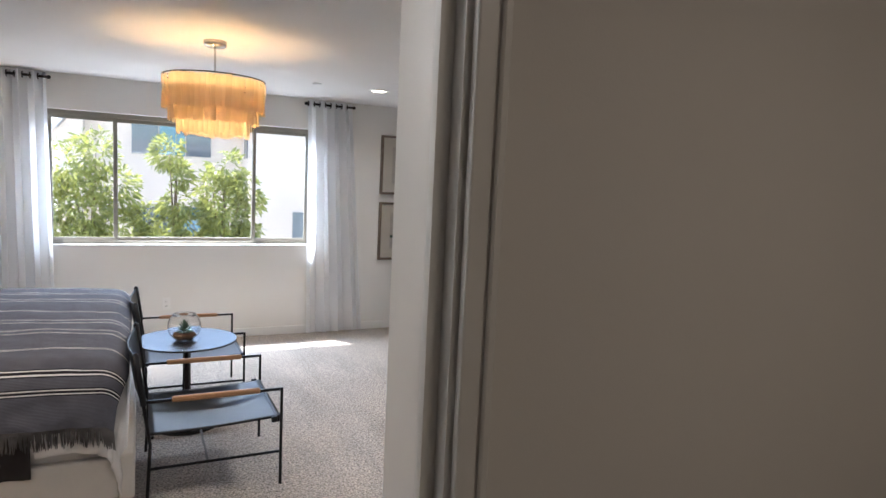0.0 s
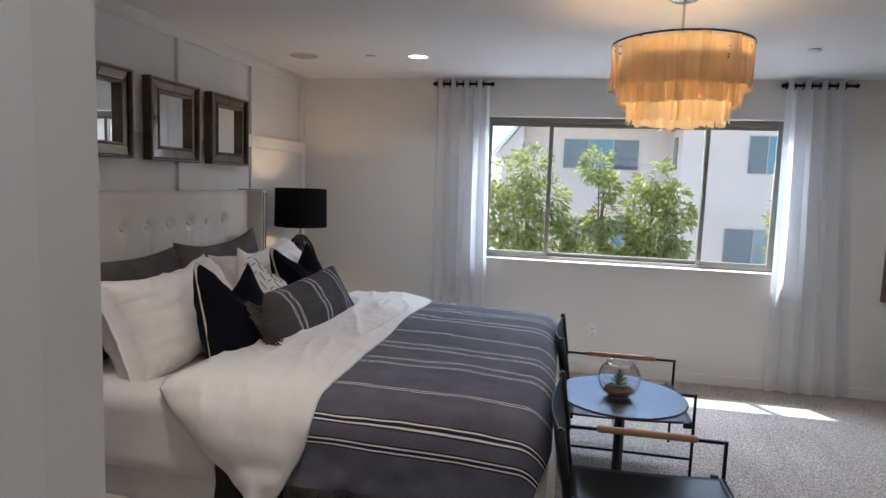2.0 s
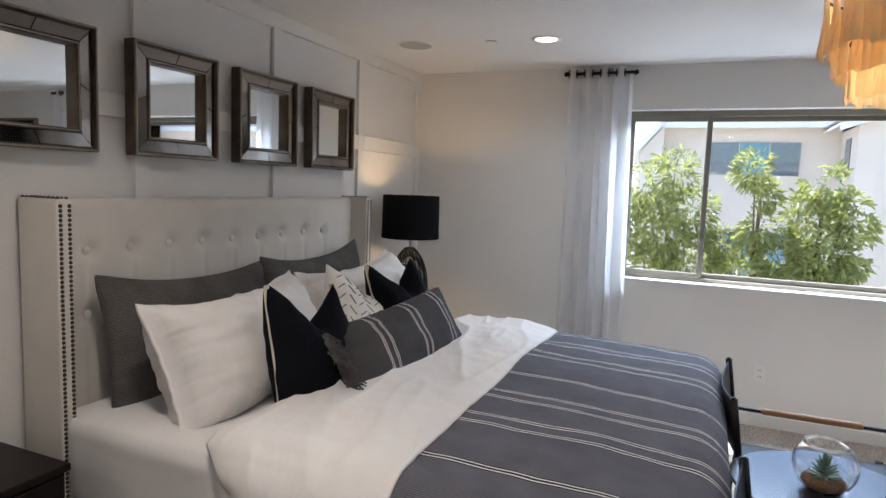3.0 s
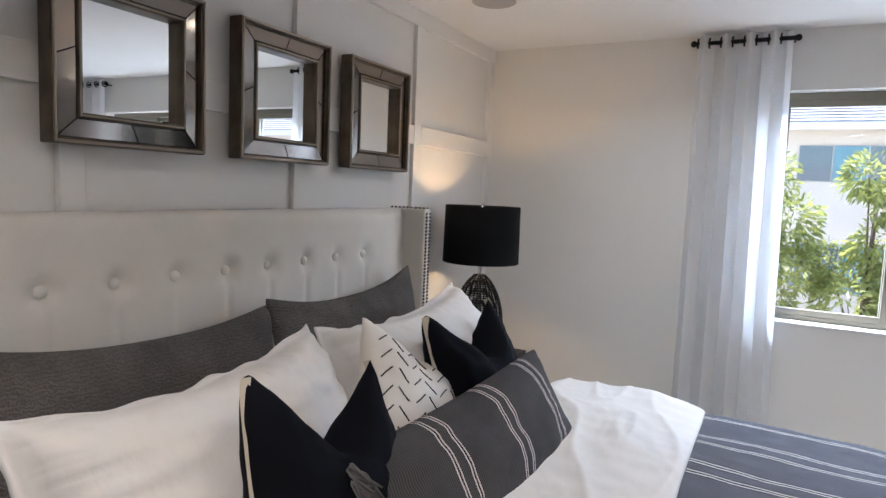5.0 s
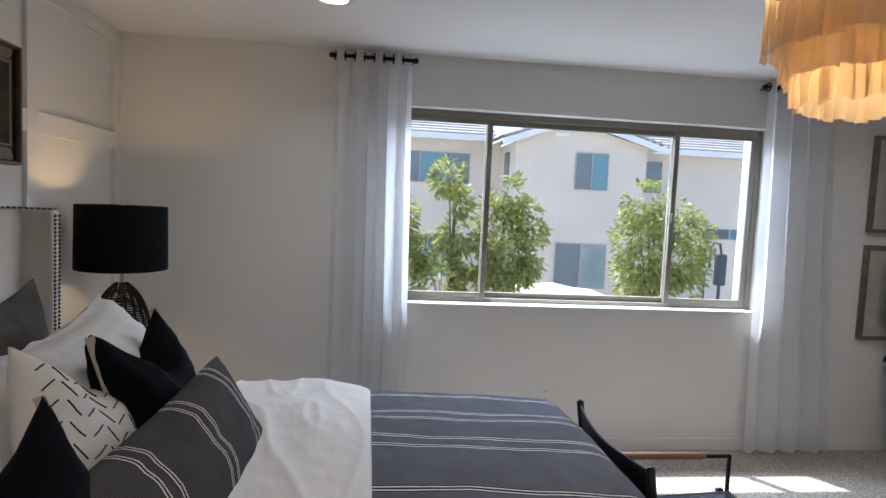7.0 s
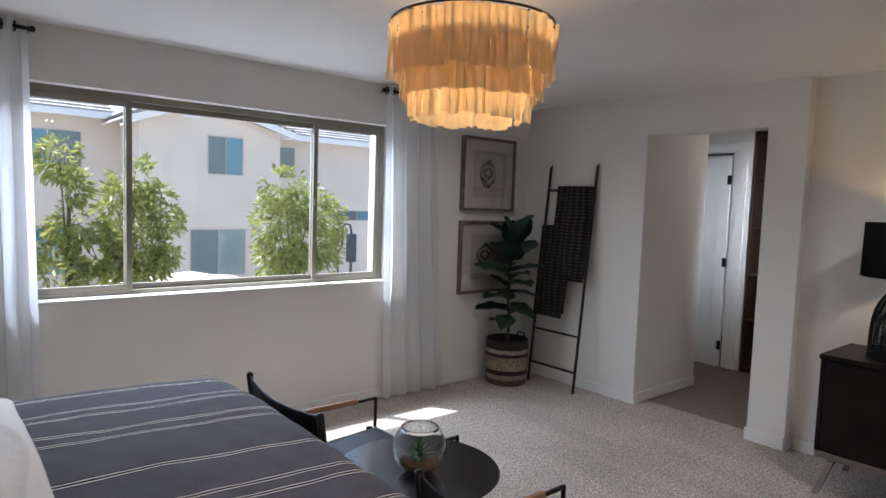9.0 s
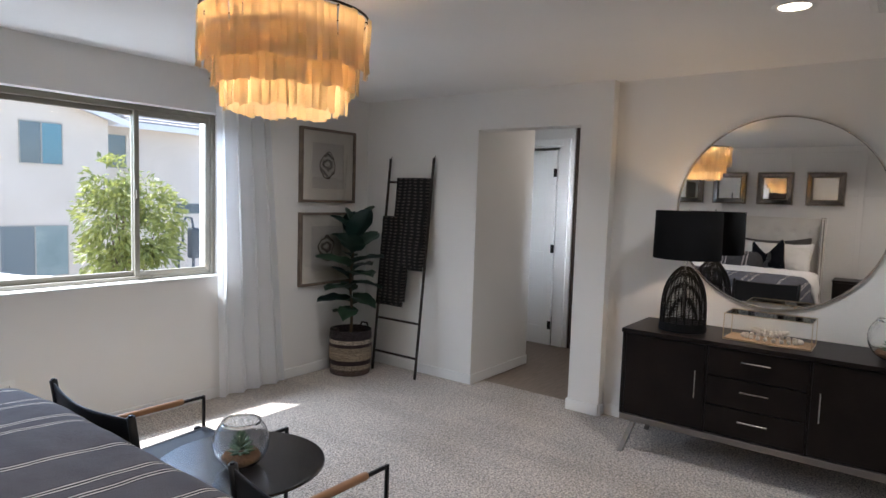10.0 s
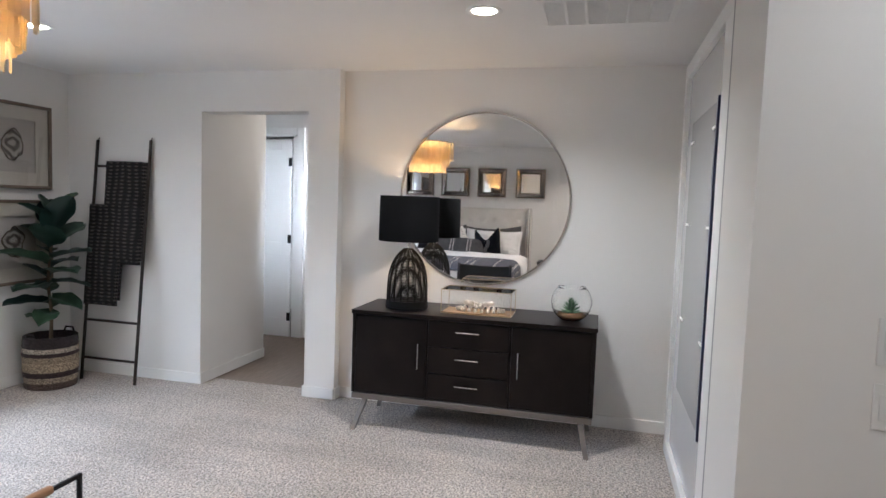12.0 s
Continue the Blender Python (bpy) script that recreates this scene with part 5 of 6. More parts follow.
# ---- sideboard ----
SB = thing("sideboard", "espresso wood sideboard with doors, drawers and brushed metal base", "sideboard", pose(3.285, 2.835, 0))
sw, sd, z0, z1 = 1.555, 0.50, 0.235, 0.785
part("top", boxes(((-0.012, -0.006, z1 - 0.026), (sd, sw + 0.006, z1)), bevel=0.002), ESPRESSO, SB)
part("carcass", boxes(((0.02, 0, z0), (sd - 0.005, sw, z1 - 0.027))), ESPRESSO, SB)
for y0, y1 in ((0.0, 0.022), (sw - 0.022, sw)):
    part("end_panel", boxes(((-0.002, y0, z0), (0.019, y1, z1 - 0.027)), bevel=0.002), ESPRESSO, SB)
for y0, y1, hy in ((0.026, 0.506, 0.462), (1.054, sw - 0.026, 1.100)):
    d = part("door", boxes(((0.0, y0, z0 + 0.006), (0.018, y1, z1 - 0.032)), bevel=0.002), ESPRESSO, SB)
    bm = bmesh.new()
    tube(bm, [(0.002, hy, 0.45), (-0.025, hy, 0.45)], 0.004, 8)
    tube(bm, [(0.002, hy, 0.58), (-0.025, hy, 0.58)], 0.004, 8)
    tube(bm, [(-0.025, hy, 0.435), (-0.025, hy, 0.600)], 0.0045, 10)
    part("handle", bm, CHROME, d, "brushed nickel bar handle")
part("divider", boxes(((0.004, 0.508, z0), (0.0195, 0.518, z1 - 0.03)), ((0.004, 1.042, z0), (0.0195, 1.052, z1 - 0.03))), ESPRESSO, SB)
for k in range(3):
    a = z0 + 0.006 + k * 0.1725
    d = part("drawer", boxes(((0.0, 0.521, a), (0.018, 1.039, a + 0.168)), bevel=0.002), ESPRESSO, SB)
    bm = bmesh.new()
    tube(bm, [(0.002, 0.725, a + 0.105), (-0.025, 0.725, a + 0.105)], 0.004, 8)
    tube(bm, [(0.002, 0.835, a + 0.105), (-0.025, 0.835, a + 0.105)], 0.004, 8)
    tube(bm, [(-0.025, 0.705, a + 0.105), (-0.025, 0.855, a + 0.105)], 0.0045, 10)
    part("handle", bm, CHROME, d, "brushed nickel bar handle")
STEEL = Mat("brushed_pewter_base", (0.22, 0.20, 0.185), 0.4, 0.85).m
part("base_rail", boxes(((-0.004, 0.004, 0.195), (sd - 0.01, sw - 0.004, z0 - 0.001)), bevel=0.002), STEEL, SB, "brushed pewter base rail")
for y, s in ((0.06, -1), (sw - 0.10, 1)):
    for x, sx in ((0.03, -1), (sd - 0.09, 1)):
        bm = bmesh.new()
        dy, dx = s * 0.05, (-0.10 if sx < 0 else 0.02)
        top = [(x, y), (x + 0.05, y), (x + 0.05, y + 0.03), (x, y + 0.03)]
        bot = [(a + dx, b + dy) for a, b in top]
        bot = [(a * 0.5 + 0.5 * (x + dx + 0.025), b) for a, b in bot]
        vt = [bm.verts.new((a, b, 0.1945)) for a, b in top]
        vb = [bm.verts.new((a, b, 0.0)) for a, b in bot]
        bm.faces.new(vt[::-1])
        bm.faces.new(vb)
        for q in range(4):
            bm.faces.new((vt[q], vt[(q + 1) % 4], vb[(q + 1) % 4], vb[q]))
        part("leg", bm, STEEL, SB, "splayed pewter leg")
part("under_bar", boxes(((0.2, 0.1, 0.172), (0.225, sw - 0.1, 0.194))), BLACK_METAL, SB)

# ---- round mirror ----
rm = thing("round_mirror", "large round wall mirror with a thin metal rim above the sideboard", "mirror", pose(XD, 3.655, 1.535))
bm = bmesh.new()
lathe(bm, [(0.0, 0.012), (0.597, 0.012)], 128, caps=False)
part("mirror_glass", bm, MIRROR, rm, "clear mirror glass", m=pose(0, 0, 0, 0, -90, 0))
bm = bmesh.new()
lathe(bm, [(0.597, 0.0), (0.597, 0.018), (0.600, 0.022), (0.607, 0.022), (0.609, 0.018), (0.609, 0.0)], 128, caps=False)
part("rim", bm, CHROME, rm, "thin nickel rim", m=pose(0, 0, 0, 0, -90, 0))
part("backing", lathe(bmesh.new(), [(0.0, 0.001), (0.59, 0.001), (0.59, 0.010), (0.0, 0.010)], 64, caps=False), BLACK_METAL, rm, m=pose(0, 0, 0, 0, -90, 0))

# ---- succulent bowls, bead box ----
SUCC = Mat("succulent_leaf", (0.05, 0.11, 0.055), 0.5)
_oi = SUCC.node("ShaderNodeObjectInfo")
SUCC.base(SUCC.ramp(_oi.outputs["Random"], [(0, (0.025, 0.065, 0.035)), (1, (0.09, 0.17, 0.08))]))
SUCC = SUCC.m
MOSS = Mat("brown_moss", (0.10, 0.05, 0.02), 1.0)
MOSS.bump(MOSS.noise(120, 3), 1.0, 0.01)
MOSS = MOSS.m


def spike_mesh():
    bm = bmesh.new()
    lathe(bm, [(0.0, 0), (0.009, 0.012), (0.010, 0.028), (0.006, 0.048), (0.0, 0.062)], 6, caps=False)
    bm.transform(Matrix.Diagonal((1, 0.45, 1, 1)))
    me = bpy.data.meshes.new("succulent_leaf")
    bm.to_mesh(me)
    bm.free()
    me.materials.append(SUCC)
    me.polygons.foreach_set("use_smooth", [True] * len(me.polygons))
    return me


SPIKE = spike_mesh()


def bowl(x, y, z, r, where):
    b = thing("terrarium_bowl", "clear glass bowl with a green succulent on " + where, "glass terrarium", pose(x, y, z))
    bm = bmesh.new()
    pts = []
    for k in range(20):
        a = -math.pi / 2 + 0.45 + (math.pi - 0.45 - 0.72) * k / 19
        pts.append((r * math.cos(a), r * 0.90 + r * math.sin(a)))
    zz = pts[0][1]
    outer = [(0.0, 0.001), (pts[0][0], 0.001)] + [(p, q - zz + 0.001) for p, q in pts]
    inner = [(p - 0.003, q - zz + 0.004) for p, q in pts[::-1]] + [(0.0, 0.005)]
    lathe(bm, outer + [(pts[-1][0] + 0.004, pts[-1][1] - zz + 0.004)] + inner, 48, caps=False)
    g = part("glass_bowl", bm, GLASS, b, "clear glass bowl", True)
    g.visible_shadow = False
    bm = bmesh.new()
    lathe(bm, [(0.0, 0.006), (r * 0.45, 0.008), (r * 0.72, 0.03), (r * 0.62, 0.045), (0.0, 0.052)], 24, caps=False)
    for v in bm.verts:
        v.co += Vector((0, 0, 0.008)) * noise.noise(v.co * 60)
    part("moss", bm, MOSS, b, "brown moss", True)
    rg = random.Random(int(100 * x))
    n = 0
    for ring, (cnt, tilt) in enumerate(((9, 76), (8, 60), (7, 44), (6, 28), (4, 12))):
        for k in range(cnt):
            ob = new("succulent_leaf", SPIKE)
            ob.parent = b
            s = r / 0.11 * (1.05 - 0.06 * ring)
            ob.matrix_basis = pose(0, 0, 0.045 + 0.011 * ring, 0, 0, 360 * k / cnt + 21 * ring) @ pose(0, 0.0, 0, 0, 0, 0) @ pose(0, 0, 0, tilt + rg.uniform(-6, 6), 0, 0) @ Matrix.Diagonal((s, s, s, 1))


bowl(0.818, 4.890, 0.562, 0.100, "the round side table")
bowl(3.50, 3.00, 0.786, 0.128, "the sideboard")

bx = thing("display_box", "clear glass display box with brass edges on the sideboard", "glass box", pose(3.40, 3.37, 0.786))
w_, d_, h_ = 0.455, 0.22, 0.155
BRASS = Mat("pale_brass", (0.55, 0.45, 0.30), 0.3, 1.0).m
bm = bmesh.new()
for a in (0, d_):
    for b_ in (0, w_):
        box(bm, (a - 0.002, b_ - 0.002, 0), (a + 0.002, b_ + 0.002, h_))
for z in (0.002, h_):
    for a in (0, d_):
        box(bm, (a - 0.002, 0, z - 0.002), (a + 0.002, w_, z + 0.002))
    for b_ in (0, w_):
        box(bm, (0, b_ - 0.002, z - 0.002), (d_, b_ + 0.002, z + 0.002))
part("brass_edges", bm, BRASS, bx, "pale brass edges")
for lo, hi in (((0, 0.002, 0.004), (0.0015, w_ - 0.002, h_ - 0.002)), ((d_ - 0.0015, 0.002, 0.004), (d_, w_ - 0.002, h_ - 0.002)), ((0.002, 0.002, h_ - 0.0015), (d_ - 0.002, w_ - 0.002, h_))):
    g = part("glass_side", boxes((lo, hi)), PANE, bx, "clear glass side")
    g.visible_shadow = False
part("wood_base", boxes(((0.003, 0.003, 0.001), (d_ - 0.003, w_ - 0.003, 0.008))), Mat("light_wood_board", (0.38, 0.25, 0.14), 0.6).m, bx, "light wood base board")
BEAD = Mat("whitewashed_wood_bead", (0.66, 0.60, 0.53), 0.7).m
bd = thing("bead_garland", "garland of whitewashed wooden beads coiled in the glass box", "bead garland", pose(3.40, 3.37, 0.795))
bme = bpy.data.meshes.new("bead")
bm = bmesh.new()
bmesh.ops.create_uvsphere(bm, u_segments=10, v_segments=7, radius=0.0125)
bm.to_mesh(bme)
bm.free()
bme.materials.append(BEAD)
bme.polygons.foreach_set("use_smooth", [True] * len(bme.polygons))
for k in range(46):
    t = k / 46
    a = 2 * math.pi * 2 * t
    lay = 0 if t < 0.5 else 1
    rx, ry = (0.07, 0.155) if lay == 0 else (0.045, 0.09)
    ob = new("bead", bme)
    ob.parent = bd
    ob.matrix_basis = Matrix.Translation((0.11 + rx * math.cos(a), 0.215 + ry * math.sin(a) + 0.01 * lay, 0.0135 + 0.022 * lay + (0.02 * abs(math.sin(a)) if lay else 0)))

# ---- round side table ----
tb = thing("side_table", "round black metal pedestal side table", "side table", pose(0.835, 4.915, 0))
TABLE = Mat("satin_black_table_paint", (0.016, 0.014, 0.014), 0.22).m
part("tabletop", lathe(bmesh.new(), [(0.0, 0.548), (0.300, 0.548), (0.308, 0.552), (0.308, 0.558), (0.304, 0.561), (0.0, 0.561)], 72, caps=False), TABLE, tb)
part("pedestal", lathe(bmesh.new(), [(0.045, 0.02), (0.026, 0.05), (0.024, 0.48), (0.05, 0.547)], 28), TABLE, tb, smooth=True)
part("base", lathe(bmesh.new(), [(0.0, 0.0), (0.215, 0.0), (0.218, 0.008), (0.205, 0.016), (0.05, 0.026), (0.0, 0.026)], 56, caps=False), TABLE, tb, smooth=True)

# ---- sling chairs ----
OAK = Mat("tan_wrapped_armrest", (0.36, 0.19, 0.09), 0.5)
OAK.bump(OAK.noise(90, 3, (0.1, 1, 1)), 0.2, 0.001)
OAK = OAK.m


def sling_chair():
    c = thing("sling_armchair", "black metal armchair with leather sling seat and tan wrapped armrests", "armchair", group="armchairs at the foot of the bed")
    W, D, AZ = 0.655, 0.66, 0.520
    s = 0.007
    for y in (0.0, W):
        part("front_leg", boxes(((D - s, y - s, 0), (D + s, y + s, AZ + s)), bevel=0.002), BLACK_METAL, c)
        bm = bmesh.new()
        tube(bm, [(0.02, y, 0.0), (0.035, y, 0.30), (-0.03, y, 0.765)], 0.0085, 8)
        part("back_leg", bm, BLACK_METAL, c)
        part("arm_bar", boxes(((0.0, y - s, AZ - s), (D - s - 0.001, y + s, AZ + s)), bevel=0.002), BLACK_METAL, c)
        part("armrest", boxes(((0.13, y - 0.014, AZ - 0.012), (0.55, y + 0.014, AZ + 0.017)), bevel=0.010, seg=3), OAK, c, "tan wrapped armrest", True)
        part("lower_rail", boxes(((0.03, y - 0.006, 0.175), (D - s - 0.001, y + 0.006, 0.187)), bevel=0.002), BLACK_METAL, c)
    part("seat_bar", tube(bmesh.new(), [(D - 0.015, 0.008, 0.355), (D - 0.015, W - 0.008, 0.355)], 0.008, 8), BLACK_METAL, c)
    part("seat_bar", tube(bmesh.new(), [(0.045, 0.008, 0.335), (0.045, W - 0.008, 0.335)], 0.008, 8), BLACK_METAL, c)
    part("cross_rail", tube(bmesh.new(), [(0.30, 0.006, 0.181), (0.30, W - 0.006, 0.181)], 0.006, 8), STEEL, c)

    def slab(name, f, th):
        bm = bmesh.new()
        grid(bm, 24, 20, f)
        ob = part(name, bm, LEATHER, c, smooth=True)
        so = ob.modifiers.new("thickness", "SOLIDIFY")
        so.thickness, so.offset = th, 0
        return ob

    slab("seat", lambda u, v: (0.03 + (D - 0.03) * v, 0.012 + (W - 0.024) * u, 0.350 + 0.018 * v - 0.020 * math.sin(math.pi * v) * (0.4 + 0.6 * math.sin(math.pi * u))), 0.006)
    part("seat_edge", boxes(((D - 0.022, 0.012, 0.335), (D - 0.004, W - 0.012, 0.372)), bevel=0.007, seg=3), LEATHER, c)
    slab("backrest", lambda u, v: (0.008 - 0.033 * v - 0.035 * math.sin(math.pi * u) ** 1.2 - 0.004, -0.010 + (W + 0.02) * u, 0.515 + 0.235 * v - 0.015 * math.sin(math.pi * u) * v), 0.005)
    for y in (0.0, W):
        part("back_sleeve", tube(bmesh.new(), [(0.007, y, 0.505), (-0.029, y, 0.758)], 0.015, 10), LEATHER, c, "leather sleeve on the back post", True)
        part("strap", boxes(((D - 0.05, y - 0.011, 0.345), (D - 0.02, y + 0.011, 0.375)), bevel=0.004), LEATHER, c)
    return c


ch1 = sling_chair()
ch1.matrix_world = pose(0.572, 3.885, 0)
ch2 = copy_thing(ch1, pose(0.565, 5.137, 0))


# ---- outside ----
GZ_ = -2.95
STUCCO = Mat("pale_stucco", (0.64, 0.56, 0.47), 0.9)
STUCCO.vary((0.61, 0.53, 0.44), (0.67, 0.585, 0.495), 0.8)
STUCCO.bump(STUCCO.noise(90, 3), 0.3, 0.004)
STUCCO = STUCCO.m
FASCIA = Mat("white_fascia_paint", (0.75, 0.73, 0.70), 0.5).m
TILE = Mat("grey_concrete_roof_tile", (0.34, 0.31, 0.30), 0.8)
TILE.vary((0.26, 0.24, 0.23), (0.42, 0.39, 0.37), 3)
TILE = TILE.m
NB_PALE = Mat("blind_behind_glass", (0.27, 0.32, 0.31), 0.08, 0.0, IOR=1.7)
NB_PALE.vary((0.20, 0.25, 0.25), (0.32, 0.38, 0.36), 1.6)
NB_PALE = NB_PALE.m
NB_GLASS = Mat("dark_window_glass", (0.085, 0.11, 0.13), 0.04, 0.0, IOR=1.7).m
# Blue sky reflection is put into this glass's base colour.
NB_SKY_TEAL = Mat("glass_painted_sky_teal", (0.065, 0.18, 0.235), 0.06, 0.0, IOR=1.7).m
PAVE = Mat("pale_concrete_paving", (0.42, 0.40, 0.37), 0.9)
PAVE.vary((0.42, 0.40, 0.38), (0.52, 0.50, 0.48), 0.5)
PAVE = PAVE.m
structure("ground", boxes(((-90, 7.6, GZ_ - 0.2), (90, 300, GZ_)),), PAVE, "pale concrete paving between the houses", "ground")
structure("house_wall_outside", boxes(((XW - 3, YO, GZ_), (7.3, YO + 0.12, -0.3)), ((XW - 3, YO, -0.3), (WX0 - 0.001, YO + 0.12, 3.2)), ((WX1 + 0.001, YO, -0.3), (9.0, YO + 0.12, 3.2)), ((WX0 - 0.001, YO, -0.3), (WX1 + 0.001, YO + 0.12, WZ0 - 0.02)), ((WX0 - 0.001, YO, WZ1), (WX1 + 0.001, YO + 0.12, 3.2))), STUCCO, "pale stucco outer wall of the house", "wall")
structure("roof_eave", boxes(((XW - 3, YO + 0.121, 2.9), (9.0, YO + 0.25, 3.1))), FASCIA, "white eave over the window", "eave")
structure("roof", boxes(((XW - 3, -4, 3.2), (9.0, YO + 0.12, 3.3))), TILE, "tiled roof of the house", "roof")
canopy = thing("yard_canopy", "low white pyramid canopy over a neighbouring yard", "canopy", pose(3.6, 16.3, GZ_))
bm = bmesh.new()
lathe(bm, [(1.95, 2.48), (1.95, 2.60), (1.0, 2.72), (0.02, 2.90)], 4)
part("canopy_top", bm, FASCIA, canopy, m=pose(0, 0, 0, 0, 0, 45))
for x in (-1.3, 1.3):
    for y in (-1.3, 1.3):
        part("post", boxes(((x - 0.03, y - 0.03, 0), (x + 0.03, y + 0.03, 2.50))), FASCIA, canopy)

nb = thing("neighbour_house", "two-storey pale stucco house with gable, tiled roofs and blue-grey windows", "house", pose(0, 0, 0))


def wall_box(lo, hi):
    return part("wall", boxes((lo, hi)), STUCCO, nb)


FYG, FYL, FYR = 20.5, 22.6, 22.2
gl, gr, gz = 3.64, 7.50, 3.40
rx, rz = 5.30, 4.02
bm = bmesh.new()
pts = [(gl, GZ_), (gr, GZ_), (gr, gz), (rx, rz), (gl, gz)]
fv = [bm.verts.new((x, FYG, z)) for x, z in pts]
bv = [bm.verts.new((x, FYG + 6, z)) for x, z in pts]
bm.faces.new(fv)
bm.faces.new(bv[::-1])
for k in range(5):
    bm.faces.new((fv[k], fv[(k + 1) % 5], bv[(k + 1) % 5], bv[k]))
part("gable_wall", bm, STUCCO, nb)
XL = -0.95
wall_box((XL, FYL, GZ_), (gl - 0.001, FYL + 4, 3.62))
bm = bmesh.new()
fv = [bm.verts.new((x, FYL - 0.6, z)) for x, z in ((-1.62, GZ_), (XL - 0.001, GZ_), (XL - 0.001, 3.55), (-1.62, 2.75))]
bv = [bm.verts.new((v.co.x, FYL + 4, v.co.z)) for v in fv]
bm.faces.new(fv)
bm.faces.new(bv[::-1])
for k in range(4):
    bm.faces.new((fv[k], fv[(k + 1) % 4], bv[(k + 1) % 4], bv[k]))
part("end_wall", bm, STUCCO, nb)
bm = bmesh.new()
fv = [bm.verts.new((x, FYL - 0.85, z)) for x, z in ((-1.90, 2.46), (XL, 3.60), (XL, 3.78), (-1.90, 2.62))]
bv = [bm.verts.new((v.co.x, FYL + 4, v.co.z)) for v in fv]
bm.faces.new(fv)
bm.faces.new(bv[::-1])
for k in range(4):
    bm.faces.new((fv[k], fv[(k + 1) % 4], bv[(k + 1) % 4], bv[k]))
part("end_rake", bm, FASCIA, nb, "white sloping eave at the house end")
wall_box((gr + 0.001, FYR, GZ_), (22.0, FYR + 4, 3.50))


def slope(name, x0, x1, y0, y1, z0, z1, rows):
    """A roof that rises away from the viewer, laid in courses of tiles."""
    bm = bmesh.new()
    for k in range(rows):
        a, b = k / rows, (k + 1) / rows
        ya, yb, za, zb = y0 + (y1 - y0) * a, y0 + (y1 - y0) * b, z0 + (z1 - z0) * a, z0 + (z1 - z0) * b
        vs_ = [bm.verts.new(p) for p in ((x0, ya, za), (x1, ya, za), (x1, ya, za + 0.055), (x0, ya, za + 0.055), (x0, yb + 0.04, zb + 0.02), (x1, yb + 0.04, zb + 0.02))]
        bm.faces.new((vs_[0], vs_[1], vs_[2], vs_[3]))
        bm.faces.new((vs_[3], vs_[2], vs_[5], vs_[4]))
    tagged(part(name, bm, TILE, nb, "grey roof tile courses"), kind="stuff")


slope("roof_tiles", XL - 0.1, gl - 0.25, FYL - 0.5, FYL + 4.5, 3.68, 5.55, 16)
slope("roof_tiles", gr + 0.30, 22.3, FYR - 0.5, FYR + 4.5, 3.56, 5.4, 16)
part("fascia", boxes(((XL - 0.1, FYL - 0.53, 3.50), (gl - 0.3, FYL - 0.49, 3.68)), ((gr + 0.35, FYR - 0.53, 3.38), (22.3, FYR - 0.49, 3.56)), bevel=0.01), FASCIA, nb, "white fascia board")
part("soffit", boxes(((XL - 0.1, FYL - 0.49, 3.58), (gl - 0.3, FYL, 3.62)), ((gr + 0.35, FYR - 0.49, 3.46), (22.3, FYR, 3.50))), FASCIA, nb)
bm = bmesh.new()
for sx, xe, ze in ((-1, gl - 0.45, gz - 0.10), (1, gr + 0.45, gz - 0.12)):
    a = (rx, rz + 0.12)
    b = (xe, ze + 0.10)
    for y0, y1, lo, hi in ((FYG - 0.35, FYG - 0.30, -0.16, 0.02), (FYG - 0.30, FYG + 6, -0.02, 0.03)):
        v = [bm.verts.new(p) for p in ((a[0], y0, a[1] + lo), (b[0], y0, b[1] + lo), (b[0], y0, b[1] + hi), (a[0], y0, a[1] + hi), (a[0], y1, a[1] + lo), (b[0], y1, b[1] + lo), (b[0], y1, b[1] + hi), (a[0], y1, a[1] + hi))]
        for q in ((0, 1, 2, 3), (4, 7, 6, 5), (0, 4, 5, 1), (1, 5, 6, 2), (2, 6, 7, 3), (3, 7, 4, 0)):
            bm.faces.new([v[i] for i in q])
part("gable_fascia", bm, FASCIA, nb, "white sloping gable boards")
bm = bmesh.new()
for sx, xe, ze in ((-1, gl - 0.47, gz - 0.10), (1, gr + 0.47, gz - 0.12)):
    for k in range(12):
        a, b = k / 12, (k + 1) / 12
        xa, xb = rx + (xe - rx) * a, rx + (xe - rx) * b
        za, zb = rz + 0.16 + (ze + 0.13 - rz - 0.14) * a, rz + 0.16 + (ze + 0.13 - rz - 0.14) * b
        v = [bm.verts.new(p) for p in ((xa, FYG - 0.38, za + 0.02), (xb, FYG - 0.38, zb + 0.07), (xb, FYG + 6, zb + 0.07), (xa, FYG + 6, za + 0.02), (xb, FYG - 0.38, zb + 0.0), (xa, FYG - 0.38, za - 0.0))]
        bm.faces.new(v[:4])
        bm.faces.new((v[0], v[5], v[4], v[1]))
tagged(part("gable_tiles", bm, TILE, nb), kind="stuff")
part("gable_vent", boxes(((4.75, FYG - 0.03, 3.60), (5.15, FYG, 3.70)), bevel=0.01), FASCIA, nb)


NB_GREY = Mat("grey_blind_behind_glass", (0.17, 0.195, 0.205), 0.08, 0.0, IOR=1.6).m
NB_FRAME = Mat("tan_window_frame", (0.34, 0.32, 0.28), 0.5).m


